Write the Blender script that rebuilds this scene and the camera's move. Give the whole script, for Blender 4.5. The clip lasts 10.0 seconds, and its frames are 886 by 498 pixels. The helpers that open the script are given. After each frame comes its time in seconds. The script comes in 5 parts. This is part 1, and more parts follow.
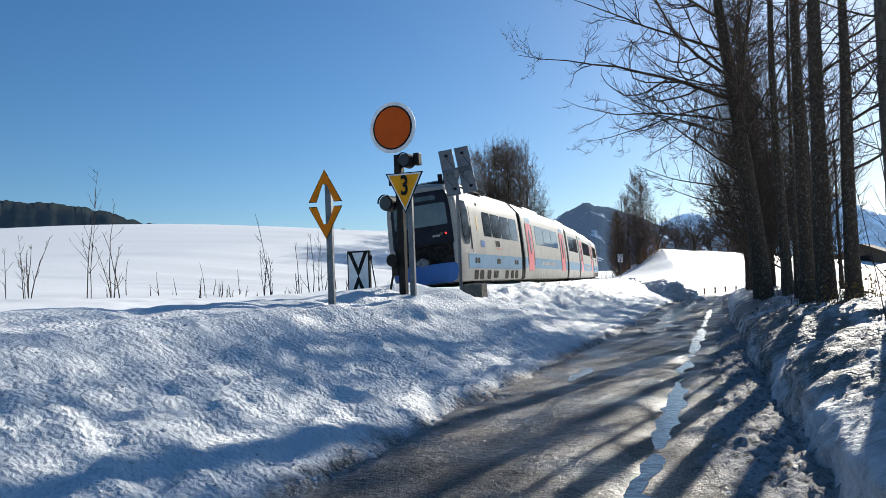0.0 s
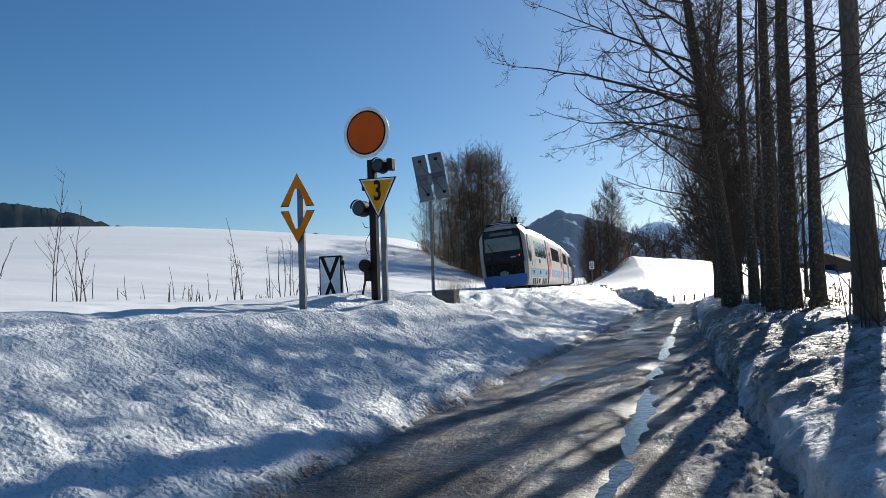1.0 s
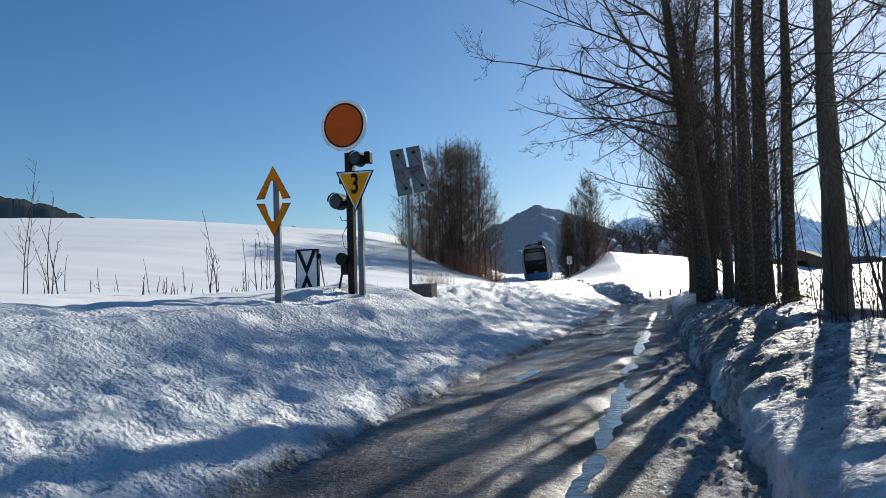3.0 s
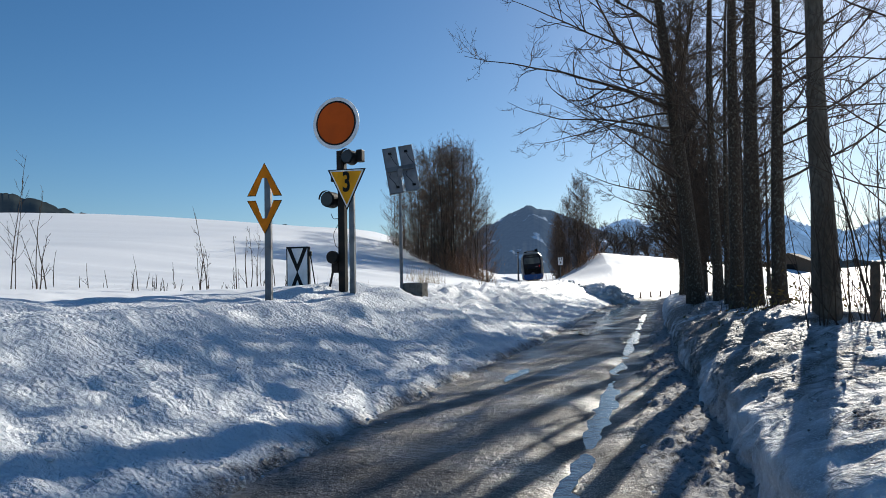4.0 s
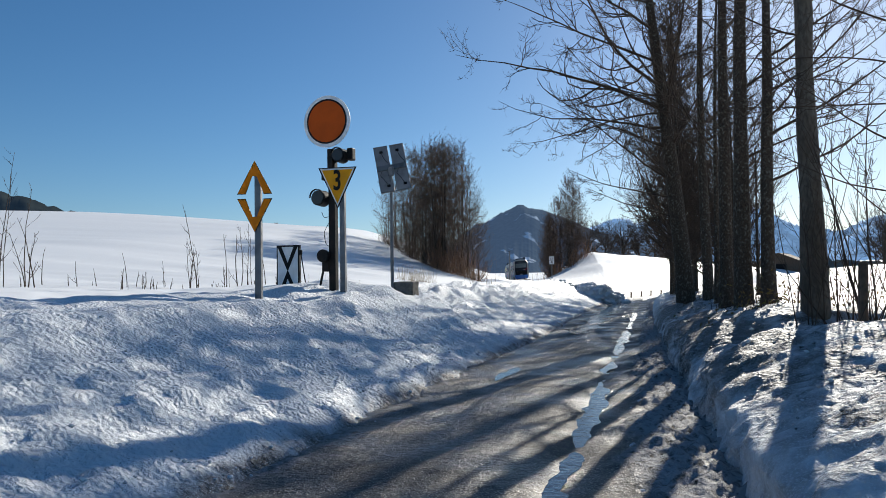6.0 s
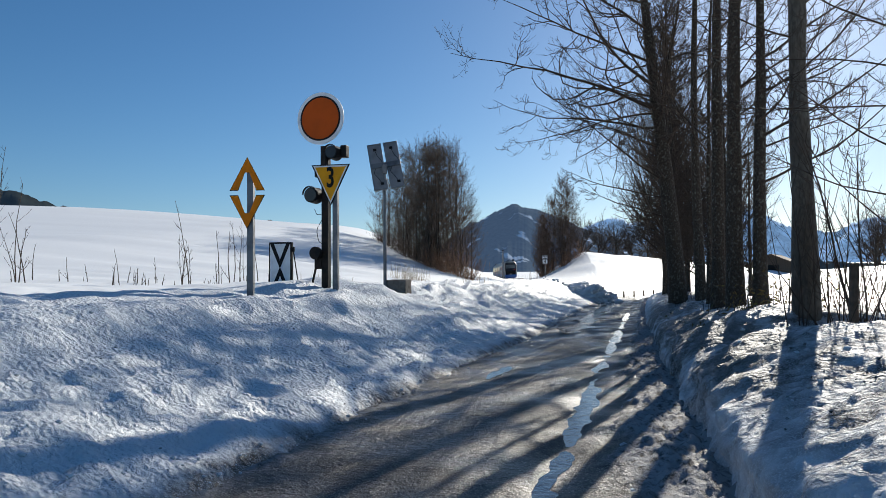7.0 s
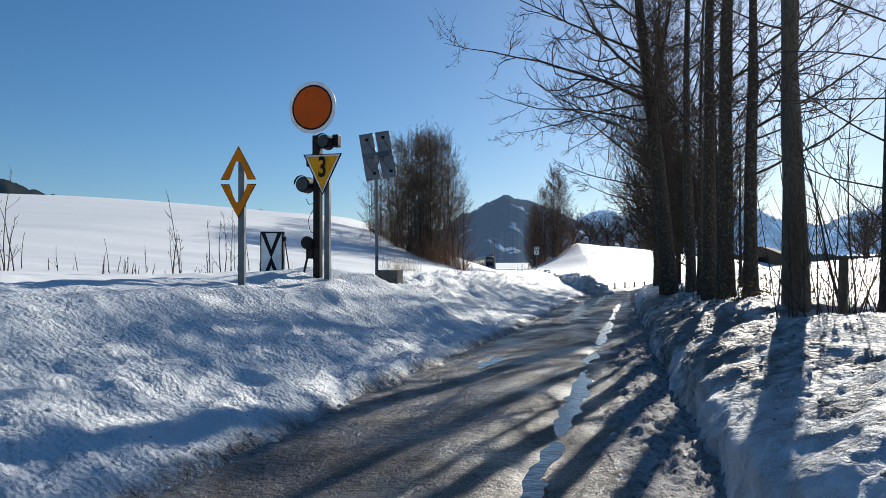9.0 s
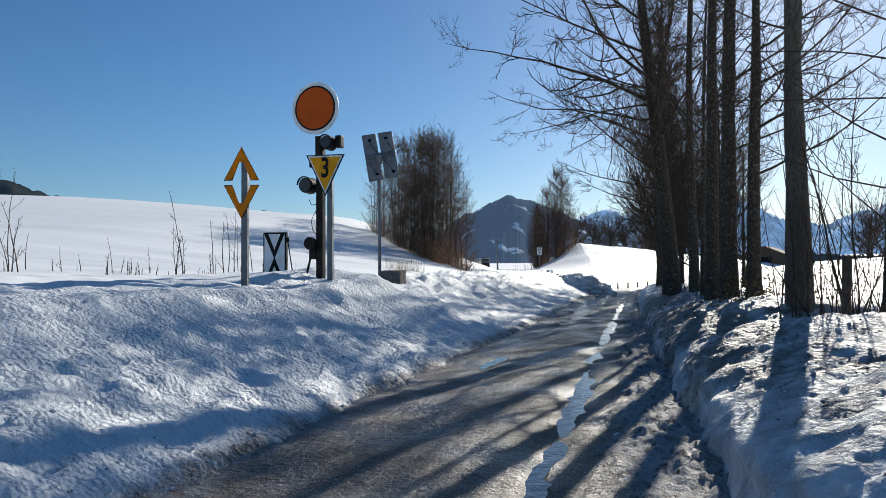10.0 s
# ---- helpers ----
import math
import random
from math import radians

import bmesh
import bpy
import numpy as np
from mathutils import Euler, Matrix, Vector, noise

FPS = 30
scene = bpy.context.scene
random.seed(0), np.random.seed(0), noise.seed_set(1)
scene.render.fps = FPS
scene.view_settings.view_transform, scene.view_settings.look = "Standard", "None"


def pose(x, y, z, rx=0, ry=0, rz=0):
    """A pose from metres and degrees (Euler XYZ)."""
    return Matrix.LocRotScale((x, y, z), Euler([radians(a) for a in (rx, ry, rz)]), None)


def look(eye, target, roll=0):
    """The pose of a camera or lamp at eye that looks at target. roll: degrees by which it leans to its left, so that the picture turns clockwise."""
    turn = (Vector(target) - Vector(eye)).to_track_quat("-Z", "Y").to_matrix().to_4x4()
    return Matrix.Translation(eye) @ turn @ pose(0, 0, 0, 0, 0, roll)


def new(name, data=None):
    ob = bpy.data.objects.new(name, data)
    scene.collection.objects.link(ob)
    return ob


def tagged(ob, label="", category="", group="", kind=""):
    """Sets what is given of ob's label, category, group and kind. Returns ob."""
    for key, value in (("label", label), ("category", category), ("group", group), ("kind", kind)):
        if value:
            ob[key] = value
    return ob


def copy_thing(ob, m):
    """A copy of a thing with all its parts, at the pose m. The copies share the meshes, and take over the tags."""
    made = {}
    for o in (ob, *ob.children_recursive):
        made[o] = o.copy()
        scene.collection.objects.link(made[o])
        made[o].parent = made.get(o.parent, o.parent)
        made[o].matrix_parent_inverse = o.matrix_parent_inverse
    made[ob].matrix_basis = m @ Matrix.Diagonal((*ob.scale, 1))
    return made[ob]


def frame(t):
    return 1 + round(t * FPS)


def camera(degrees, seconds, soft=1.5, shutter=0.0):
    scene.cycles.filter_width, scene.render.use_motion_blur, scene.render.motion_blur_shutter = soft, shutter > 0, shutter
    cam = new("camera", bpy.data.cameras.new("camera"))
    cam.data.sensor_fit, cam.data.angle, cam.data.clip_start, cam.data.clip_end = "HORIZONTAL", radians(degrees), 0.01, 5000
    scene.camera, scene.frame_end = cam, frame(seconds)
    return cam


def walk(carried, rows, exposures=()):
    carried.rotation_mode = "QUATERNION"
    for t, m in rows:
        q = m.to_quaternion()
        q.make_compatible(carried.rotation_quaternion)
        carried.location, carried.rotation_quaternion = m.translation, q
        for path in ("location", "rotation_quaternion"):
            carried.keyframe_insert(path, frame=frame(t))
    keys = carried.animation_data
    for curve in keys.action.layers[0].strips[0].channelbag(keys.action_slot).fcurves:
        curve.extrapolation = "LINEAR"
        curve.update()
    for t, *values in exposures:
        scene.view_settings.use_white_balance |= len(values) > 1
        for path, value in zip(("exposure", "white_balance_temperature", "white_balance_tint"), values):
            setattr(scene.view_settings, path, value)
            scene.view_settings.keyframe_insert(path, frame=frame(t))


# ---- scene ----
# ---- camera: a hand-held pan from one spot at eye height beside the road ----
cam = camera(62.0, 10.0, soft=0.3)
PATH = [
    (0, pose(-0.071, -0.047, 1.621, 92.80, 2.31, 1.89)),
    (0.5, pose(-0.068, -0.042, 1.630, 93.05, 1.98, 0.44)),
    (1, pose(-0.065, -0.044, 1.625, 93.16, 1.89, -0.24)),
    (1.5, pose(-0.053, -0.032, 1.622, 92.91, 2.03, -0.61)),
    (2, pose(-0.038, -0.032, 1.620, 92.55, 2.23, -1.11)),
    (2.5, pose(-0.044, -0.028, 1.623, 92.60, 1.82, -1.56)),
    (3, pose(-0.036, -0.028, 1.620, 92.66, 1.61, -1.91)),
    (4.5, pose(-0.029, -0.023, 1.613, 92.59, 0.79, -2.86)),
    (5, pose(-0.030, -0.026, 1.615, 92.69, 0.77, -3.00)),
    (5.5, pose(-0.023, -0.022, 1.612, 92.59, 1.00, -3.06)),
    (7, pose(0.003, -0.001, 1.605, 92.40, 0.47, -3.77)),
    (7.5, pose(0.005, 0.005, 1.604, 92.20, 0.38, -3.79)),
    (8, pose(0.005, 0.000, 1.601, 92.02, 0.31, -3.94)),
    (8.5, pose(0.006, 0.001, 1.598, 91.85, 0.43, -4.31)),
    (9, pose(0.002, 0.006, 1.599, 91.67, 0.21, -4.42)),
    (9.5, pose(0.003, 0.012, 1.599, 91.74, 0.21, -4.14)),
    (10, pose(0.000, 0.000, 1.600, 91.70, 0.30, -4.20)),
]
walk(cam, PATH, exposures=[(0, 0.68, 6250, 8), (0.5, 0.52, 6250, 8), (1, 0.46, 6250, 8), (10, 0.46, 6250, 8)])

# ---- light: low winter sun behind the roadside trees, clear sky ----
SUN_AZ, SUN_EL = 31.0, 22.0
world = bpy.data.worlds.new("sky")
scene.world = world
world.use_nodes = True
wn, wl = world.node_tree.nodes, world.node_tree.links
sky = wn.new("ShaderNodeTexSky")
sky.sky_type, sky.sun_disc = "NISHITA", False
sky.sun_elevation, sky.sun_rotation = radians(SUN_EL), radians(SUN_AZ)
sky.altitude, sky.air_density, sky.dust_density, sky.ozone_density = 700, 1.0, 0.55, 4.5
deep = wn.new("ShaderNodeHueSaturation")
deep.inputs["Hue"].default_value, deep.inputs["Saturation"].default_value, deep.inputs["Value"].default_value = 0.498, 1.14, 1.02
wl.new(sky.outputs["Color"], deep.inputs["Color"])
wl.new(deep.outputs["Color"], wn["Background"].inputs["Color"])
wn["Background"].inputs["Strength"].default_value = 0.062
sun = new("sun", bpy.data.lights.new("sun", "SUN"))
sun.data.energy, sun.data.angle, sun.data.color = 5.0, radians(0.45), (1.0, 0.92, 0.80)
_a, _e = radians(SUN_AZ), radians(SUN_EL)
sun.matrix_world = look((math.sin(_a) * math.cos(_e) * 100, math.cos(_a) * math.cos(_e) * 100, math.sin(_e) * 100), (0, 0, 0))


# ---- materials ----
def material(name, color, rough=0.6, metal=0.0, spots=None, spot_scale=8.0, spot_edge=(0.45, 0.65), bump=0.0, bump_scale=60.0,
             spec=0.5, fine=None, fine_scale=150.0, random_tint=0.0, stretch=1.0):
    """A surface with a second colour in patches, a finer grain and relief, all at real size."""
    m = bpy.data.materials.new(name)
    m.use_nodes = True
    n, l = m.node_tree.nodes, m.node_tree.links
    p = n["Principled BSDF"]
    p.inputs["Base Color"].default_value = (*color, 1)
    p.inputs["Roughness"].default_value, p.inputs["Metallic"].default_value = rough, metal
    p.inputs["Specular IOR Level"].default_value = spec
    geo = n.new("ShaderNodeTexCoord")
    coord = geo.outputs["Object"]
    if stretch != 1.0:
        mp = n.new("ShaderNodeMapping")
        mp.inputs["Scale"].default_value = (1, 1, stretch)
        l.new(coord, mp.inputs["Vector"])
        coord = mp.outputs["Vector"]
    col = None
    for c2, sc, edge in ((spots, spot_scale, spot_edge), (fine, fine_scale, (0.4, 0.7))):
        if c2 is None:
            continue
        t = n.new("ShaderNodeTexNoise")
        t.inputs["Scale"].default_value, t.inputs["Detail"].default_value = sc, 5
        l.new(coord, t.inputs["Vector"])
        r = n.new("ShaderNodeMapRange")
        r.inputs["From Min"].default_value, r.inputs["From Max"].default_value = edge
        l.new(t.outputs["Fac"], r.inputs["Value"])
        mx = n.new("ShaderNodeMix")
        mx.data_type = "RGBA"
        l.new(r.outputs["Result"], mx.inputs[0])
        if col is None:
            mx.inputs[6].default_value = (*color, 1)
        else:
            l.new(col, mx.inputs[6])
        mx.inputs[7].default_value = (*c2, 1)
        col = mx.outputs[2]
        l.new(col, p.inputs["Base Color"])
    if random_tint:
        info, hs = n.new("ShaderNodeObjectInfo"), n.new("ShaderNodeHueSaturation")
        r = n.new("ShaderNodeMapRange")
        r.inputs["To Min"].default_value, r.inputs["To Max"].default_value = 1 - random_tint, 1 + random_tint
        l.new(info.outputs["Random"], r.inputs["Value"])
        l.new(r.outputs["Result"], hs.inputs["Value"])
        if col is None:
            hs.inputs["Color"].default_value = (*color, 1)
        else:
            l.new(col, hs.inputs["Color"])
        l.new(hs.outputs["Color"], p.inputs["Base Color"])
    if bump:
        t, b = n.new("ShaderNodeTexNoise"), n.new("ShaderNodeBump")
        t.inputs["Scale"].default_value, t.inputs["Detail"].default_value = bump_scale, 6
        l.new(coord, t.inputs["Vector"])
        b.inputs["Strength"].default_value, b.inputs["Distance"].default_value = bump, 0.6 / bump_scale
        l.new(t.outputs["Fac"], b.inputs["Height"])
        l.new(b.outputs["Normal"], p.inputs["Normal"])
    return m


def snow_material():
    """Old snow: white, granular, with grey-brown grit where the sheet's dirt value is high."""
    m = bpy.data.materials.new("snow")
    m.use_nodes = True
    n, l = m.node_tree.nodes, m.node_tree.links
    p = n["Principled BSDF"]
    p.inputs["Roughness"].default_value, p.inputs["Specular IOR Level"].default_value = 0.62, 0.3
    geo, att = n.new("ShaderNodeTexCoord"), n.new("ShaderNodeAttribute")
    att.attribute_name = "dirt"
    big, mid, grit = [n.new("ShaderNodeTexNoise") for _ in range(3)]
    for t, s, d in ((big, 1.3, 4), (mid, 6.0, 5), (grit, 75.0, 4)):
        t.inputs["Scale"].default_value, t.inputs["Detail"].default_value = s, d
        l.new(geo.outputs["Object"], t.inputs["Vector"])

    def calc(op, a, b):
        c = n.new("ShaderNodeMath")
        c.operation = op
        for i, v in enumerate((a, b)):
            if isinstance(v, (int, float)):
                c.inputs[i].default_value = v
            else:
                l.new(v, c.inputs[i])
        return c.outputs[0]
    patch = calc("ADD", calc("MULTIPLY", big.outputs["Fac"], 0.5), calc("MULTIPLY", mid.outputs["Fac"], 0.5))
    r = n.new("ShaderNodeMapRange")
    l.new(calc("ADD", patch, calc("MULTIPLY", att.outputs["Fac"], 0.35)), r.inputs["Value"])
    r.inputs["From Min"].default_value, r.inputs["From Max"].default_value = 0.46, 0.74
    g = n.new("ShaderNodeMapRange")
    l.new(grit.outputs["Fac"], g.inputs["Value"])
    g.inputs["From Min"].default_value, g.inputs["From Max"].default_value = 0.22, 0.52
    fac = calc("MULTIPLY", calc("MULTIPLY", r.outputs["Result"], g.outputs["Result"]), calc("MINIMUM", calc("MULTIPLY", att.outputs["Fac"], 2.2), 1.0))
    mx = n.new("ShaderNodeMix")
    mx.data_type = "RGBA"
    l.new(fac, mx.inputs[0])
    mx.inputs[6].default_value, mx.inputs[7].default_value = (0.81, 0.83, 0.85, 1), (0.10, 0.078, 0.058, 1)
    l.new(mx.outputs[2], p.inputs["Base Color"])
    last = None
    crumb = n.new("ShaderNodeAttribute")
    crumb.attribute_name = "crumb"
    warp = n.new("ShaderNodeMix")
    warp.data_type = "VECTOR"
    warp.inputs[0].default_value = 0.06
    l.new(geo.outputs["Object"], warp.inputs[4])
    l.new(mid.outputs["Color"], warp.inputs[5])
    pebble, knob = n.new("ShaderNodeTexVoronoi"), n.new("ShaderNodeTexVoronoi")
    for t, sc in ((pebble, 24.0), (knob, 9.0)):
        t.feature = "SMOOTH_F1"
        t.inputs["Scale"].default_value, t.inputs["Smoothness"].default_value = sc, 0.9
        l.new(warp.outputs[1], t.inputs["Vector"])
    uneven = n.new("ShaderNodeMapRange")
    l.new(big.outputs["Fac"], uneven.inputs["Value"])
    uneven.inputs["From Min"].default_value, uneven.inputs["From Max"].default_value = 0.35, 0.65
    uneven.inputs["To Min"].default_value = 0.45
    rough_here = calc("MULTIPLY", crumb.outputs["Fac"], uneven.outputs["Result"])
    for h, k, s, d in ((grit.outputs["Fac"], crumb.outputs["Fac"], 0.9, 0.014), (calc("MULTIPLY", pebble.outputs["Distance"], -1.0), rough_here, 0.9, 0.036),
                       (calc("MULTIPLY", knob.outputs["Distance"], -1.0), rough_here, 0.5, 0.055), (mid.outputs["Fac"], crumb.outputs["Fac"], 0.35, 0.05)):
        b = n.new("ShaderNodeBump")
        b.inputs["Distance"].default_value = d
        l.new(calc("MULTIPLY", k, s), b.inputs["Strength"])
        l.new(h, b.inputs["Height"])
        if last:
            l.new(last, b.inputs["Normal"])
        last = b.outputs["Normal"]
    l.new(last, p.inputs["Normal"])
    return m


def road_material():
    """Worn grey asphalt, wet in patches, with brown grit and thin ice."""
    m = bpy.data.materials.new("wet_asphalt")
    m.use_nodes = True
    n, l = m.node_tree.nodes, m.node_tree.links
    p = n["Principled BSDF"]
    geo, att = n.new("ShaderNodeTexCoord"), n.new("ShaderNodeAttribute")
    att.attribute_name = "dirt"
    tex = {}
    for k, s, d in (("wet", 0.9, 4), ("patch", 4.0, 6), ("grain", 62.0, 6), ("ice", 14.0, 6)):
        t = tex[k] = n.new("ShaderNodeTexNoise")
        t.inputs["Scale"].default_value, t.inputs["Detail"].default_value = s, d
        l.new(geo.outputs["Object"], t.inputs["Vector"])

    def ramp(src, a, b, lo=0.0, hi=1.0):
        r = n.new("ShaderNodeMapRange")
        l.new(src, r.inputs["Value"])
        for key, v in (("From Min", a), ("From Max", b), ("To Min", lo), ("To Max", hi)):
            r.inputs[key].default_value = v
        return r.outputs["Result"]

    def blend(f, a, b):
        x = n.new("ShaderNodeMix")
        x.data_type = "RGBA"
        l.new(f, x.inputs[0])
        for key, v in ((6, a), (7, b)):
            if isinstance(v, tuple):
                x.inputs[key].default_value = (*v, 1)
            else:
                l.new(v, x.inputs[key])
        return x.outputs[2]

    def times(a, b):
        c = n.new("ShaderNodeMath")
        c.operation = "MULTIPLY"
        l.new(a, c.inputs[0])
        l.new(b, c.inputs[1])
        return c.outputs[0]
    base = blend(ramp(tex["patch"].outputs["Fac"], 0.35, 0.65), (0.046, 0.035, 0.026), (0.098, 0.076, 0.054))
    # grit grains, painted pale so that they also read as wet glints
    base = blend(ramp(tex["grain"].outputs["Fac"], 0.55, 0.63), base, (0.36, 0.31, 0.25))
    slush = times(ramp(att.outputs["Fac"], 0.25, 1.0), ramp(tex["ice"].outputs["Fac"], 0.30, 0.52))
    base = blend(slush, base, (0.40, 0.39, 0.385))
    l.new(base, p.inputs["Base Color"])
    wet = ramp(tex["wet"].outputs["Fac"], 0.40, 0.62, 0.64, 0.30)
    dry = n.new("ShaderNodeMath")
    dry.operation = "MAXIMUM"
    l.new(wet, dry.inputs[0])
    l.new(ramp(att.outputs["Fac"], 0.2, 0.7, 0.0, 0.85), dry.inputs[1])
    l.new(dry.outputs[0], p.inputs["Roughness"])
    p.inputs["Specular IOR Level"].default_value = 0.45
    last = None
    for t, s, d in ((tex["grain"], 1.0, 0.013), (tex["ice"], 0.8, 0.035)):
        b = n.new("ShaderNodeBump")
        b.inputs["Strength"].default_value, b.inputs["Distance"].default_value = s, d
        l.new(t.outputs["Fac"], b.inputs["Height"])
        if last:
            l.new(last, b.inputs["Normal"])
        last = b.outputs["Normal"]
    l.new(last, p.inputs["Normal"])
    return m


SNOW, ROAD = snow_material(), road_material()
WATER = material("melt_water", (0.02, 0.022, 0.025), 0.04, bump=0.12, bump_scale=7)
BARK = material("bark", (0.078, 0.058, 0.042), 0.9, spots=(0.20, 0.185, 0.15), spot_scale=20, spot_edge=(0.52, 0.64), bump=1.0, bump_scale=26, fine=(0.035, 0.027, 0.02), fine_scale=40, spec=0.15, stretch=0.75)
BARK_SMOOTH = material("smooth_bark", (0.13, 0.105, 0.08), 0.85, spots=(0.17, 0.15, 0.12), spot_scale=3, bump=0.6, bump_scale=30, spec=0.15, fine=(0.08, 0.065, 0.05), fine_scale=25, stretch=0.35)
TWIG = material("twig", (0.065, 0.046, 0.034), 0.85, spots=(0.105, 0.077, 0.057), spot_scale=2, spec=0.2)
SHRUB = material("shrub_twig", (0.36, 0.19, 0.10), 0.85, spots=(0.22, 0.13, 0.08), spot_scale=3, spec=0.2)
# twig brown lightened, since the backlit far trees would render near black
FAR_TWIG = material("lightened_twig", (0.15, 0.105, 0.078), 0.85, spots=(0.10, 0.070, 0.052), spot_scale=0.6, spec=0.2)
GRASS = material("dry_grass", (0.36, 0.27, 0.14), 0.8, spots=(0.24, 0.17, 0.09), spot_scale=6, spec=0.2)
LEAF = material("withered_leaf", (0.2, 0.12, 0.04), 0.8, spots=(0.12, 0.13, 0.04), spot_scale=8, spec=0.2)
WOOD = material("weathered_wood", (0.17, 0.12, 0.085), 0.9, spots=(0.1, 0.08, 0.06), spot_scale=7, bump=0.7, bump_scale=50, spec=0.2)
STEEL = material("galvanised_steel", (0.17, 0.18, 0.19), 0.5, 0.4, spots=(0.12, 0.12, 0.125), spot_scale=6, bump=0.1)
DARK_STEEL = material("dark_steel", (0.012, 0.011, 0.010), 0.6, 0.0, spots=(0.030, 0.021, 0.016), spot_scale=5, bump=0.2, spec=0.2)
RUST = material("rusty_rail", (0.16, 0.09, 0.06), 0.6, 0.5, spots=(0.24, 0.2, 0.18), spot_scale=4)
ORANGE = material("sign_orange", (0.52, 0.085, 0.008), 0.55, spots=(0.45, 0.075, 0.008), spot_scale=3, spec=0.12)
AMBER = material("sign_amber", (0.78, 0.22, 0.006), 0.5, spots=(0.68, 0.19, 0.006), spot_scale=4, spec=0.12)
YELLOW = material("sign_yellow", (0.80, 0.35, 0.012), 0.5, spots=(0.70, 0.30, 0.012), spot_scale=4, spec=0.12)
SIGN_WHITE = material("sign_white", (0.78, 0.79, 0.8), 0.5, spots=(0.66, 0.67, 0.67), spot_scale=5, spec=0.35)
SIGN_BLACK = material("sign_black", (0.012, 0.012, 0.013), 0.6, spots=(0.02, 0.019, 0.018), spot_scale=7, spec=0.1)
PANEL_BACK = material("panel_back", (0.22, 0.225, 0.235), 0.6, spots=(0.16, 0.165, 0.17), spot_scale=4)
CELL = material("solar_cell", (0.01, 0.015, 0.04), 0.12)
CONCRETE = material("concrete", (0.23, 0.195, 0.155), 0.9, spots=(0.10, 0.083, 0.062), spot_scale=6, bump=0.6, bump_scale=45)
BODY = material("train_white", (0.345, 0.342, 0.325), 0.5, spec=0.25, spots=(0.27, 0.262, 0.242), spot_scale=1.2, fine=(0.30, 0.285, 0.255), fine_scale=14)
ROOF = material("train_roof", (0.5, 0.51, 0.52), 0.5, spots=(0.34, 0.34, 0.34), spot_scale=2)
BLUE = material("train_blue", (0.015, 0.11, 0.36), 0.35, spots=(0.02, 0.09, 0.28), spot_scale=2)
PALE_BLUE = material("train_pale_blue", (0.09, 0.23, 0.38), 0.5, spec=0.25, spots=(0.08, 0.19, 0.31), spot_scale=2)
NAVY = material("train_navy", (0.006, 0.008, 0.016), 0.4, spec=0.14, spots=(0.012, 0.015, 0.025), spot_scale=3)
RED = material("train_red", (0.62, 0.06, 0.08), 0.4, spots=(0.5, 0.05, 0.07), spot_scale=2)
RUBBER = material("black_rubber", (0.012, 0.012, 0.013), 0.9, spec=0.08, spots=(0.03, 0.028, 0.026), spot_scale=8)
GLASS = material("dark_glass", (0.03, 0.04, 0.05), 0.06, spots=(0.05, 0.06, 0.07), spot_scale=1.5)
SCREEN = material("windscreen", (0.07, 0.095, 0.11), 0.08, spots=(0.10, 0.125, 0.14), spot_scale=1.0)
GOLD = material("gold_print", (0.5, 0.36, 0.1), 0.5)
LAMP_RED = material("red_lens", (0.5, 0.01, 0.01), 0.2)
LAMP_RED.node_tree.nodes["Principled BSDF"].inputs["Emission Color"].default_value = (1, 0.03, 0.03, 1)
LAMP_RED.node_tree.nodes["Principled BSDF"].inputs["Emission Strength"].default_value = 1.2
LENS = material("lamp_lens", (0.03, 0.02, 0.015), 0.15)


def backdrop_material(name, dark, pale, snow_from, snow_to, haze_glow):
    """Far wooded slopes with snow in clearings, and the airlight that lies before them, added as emission."""
    m = bpy.data.materials.new(name)
    m.use_nodes = True
    n, l = m.node_tree.nodes, m.node_tree.links
    p = n["Principled BSDF"]
    p.inputs["Roughness"].default_value, p.inputs["Specular IOR Level"].default_value = 1.0, 0.0
    geo = n.new("ShaderNodeTexCoord")
    t, u = n.new("ShaderNodeTexNoise"), n.new("ShaderNodeTexNoise")
    t.inputs["Scale"].default_value, t.inputs["Detail"].default_value = 0.011, 9
    u.inputs["Scale"].default_value, u.inputs["Detail"].default_value = 0.07, 5
    for x in (t, u):
        l.new(geo.outputs["Object"], x.inputs["Vector"])
    r, s = n.new("ShaderNodeMapRange"), n.new("ShaderNodeMapRange")
    l.new(t.outputs["Fac"], r.inputs["Value"])
    r.inputs["From Min"].default_value, r.inputs["From Max"].default_value = snow_from, snow_to
    l.new(u.outputs["Fac"], s.inputs["Value"])
    s.inputs["From Min"].default_value, s.inputs["From Max"].default_value = 0.35, 0.7
    d2 = tuple(0.45 * v for v in dark)
    a, b = n.new("ShaderNodeMix"), n.new("ShaderNodeMix")
    a.data_type = b.data_type = "RGBA"
    a.inputs[6].default_value, a.inputs[7].default_value = (*dark, 1), (*d2, 1)
    l.new(s.outputs["Result"], a.inputs[0])
    l.new(r.outputs["Result"], b.inputs[0])
    l.new(a.outputs[2], b.inputs[6])
    b.inputs[7].default_value = (*pale, 1)
    l.new(b.outputs[2], p.inputs["Base Color"])
    # even blue emission over the whole slope, in place of haze
    p.inputs["Emission Color"].default_value = (*haze_glow, 1)
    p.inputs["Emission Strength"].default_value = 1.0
    return m


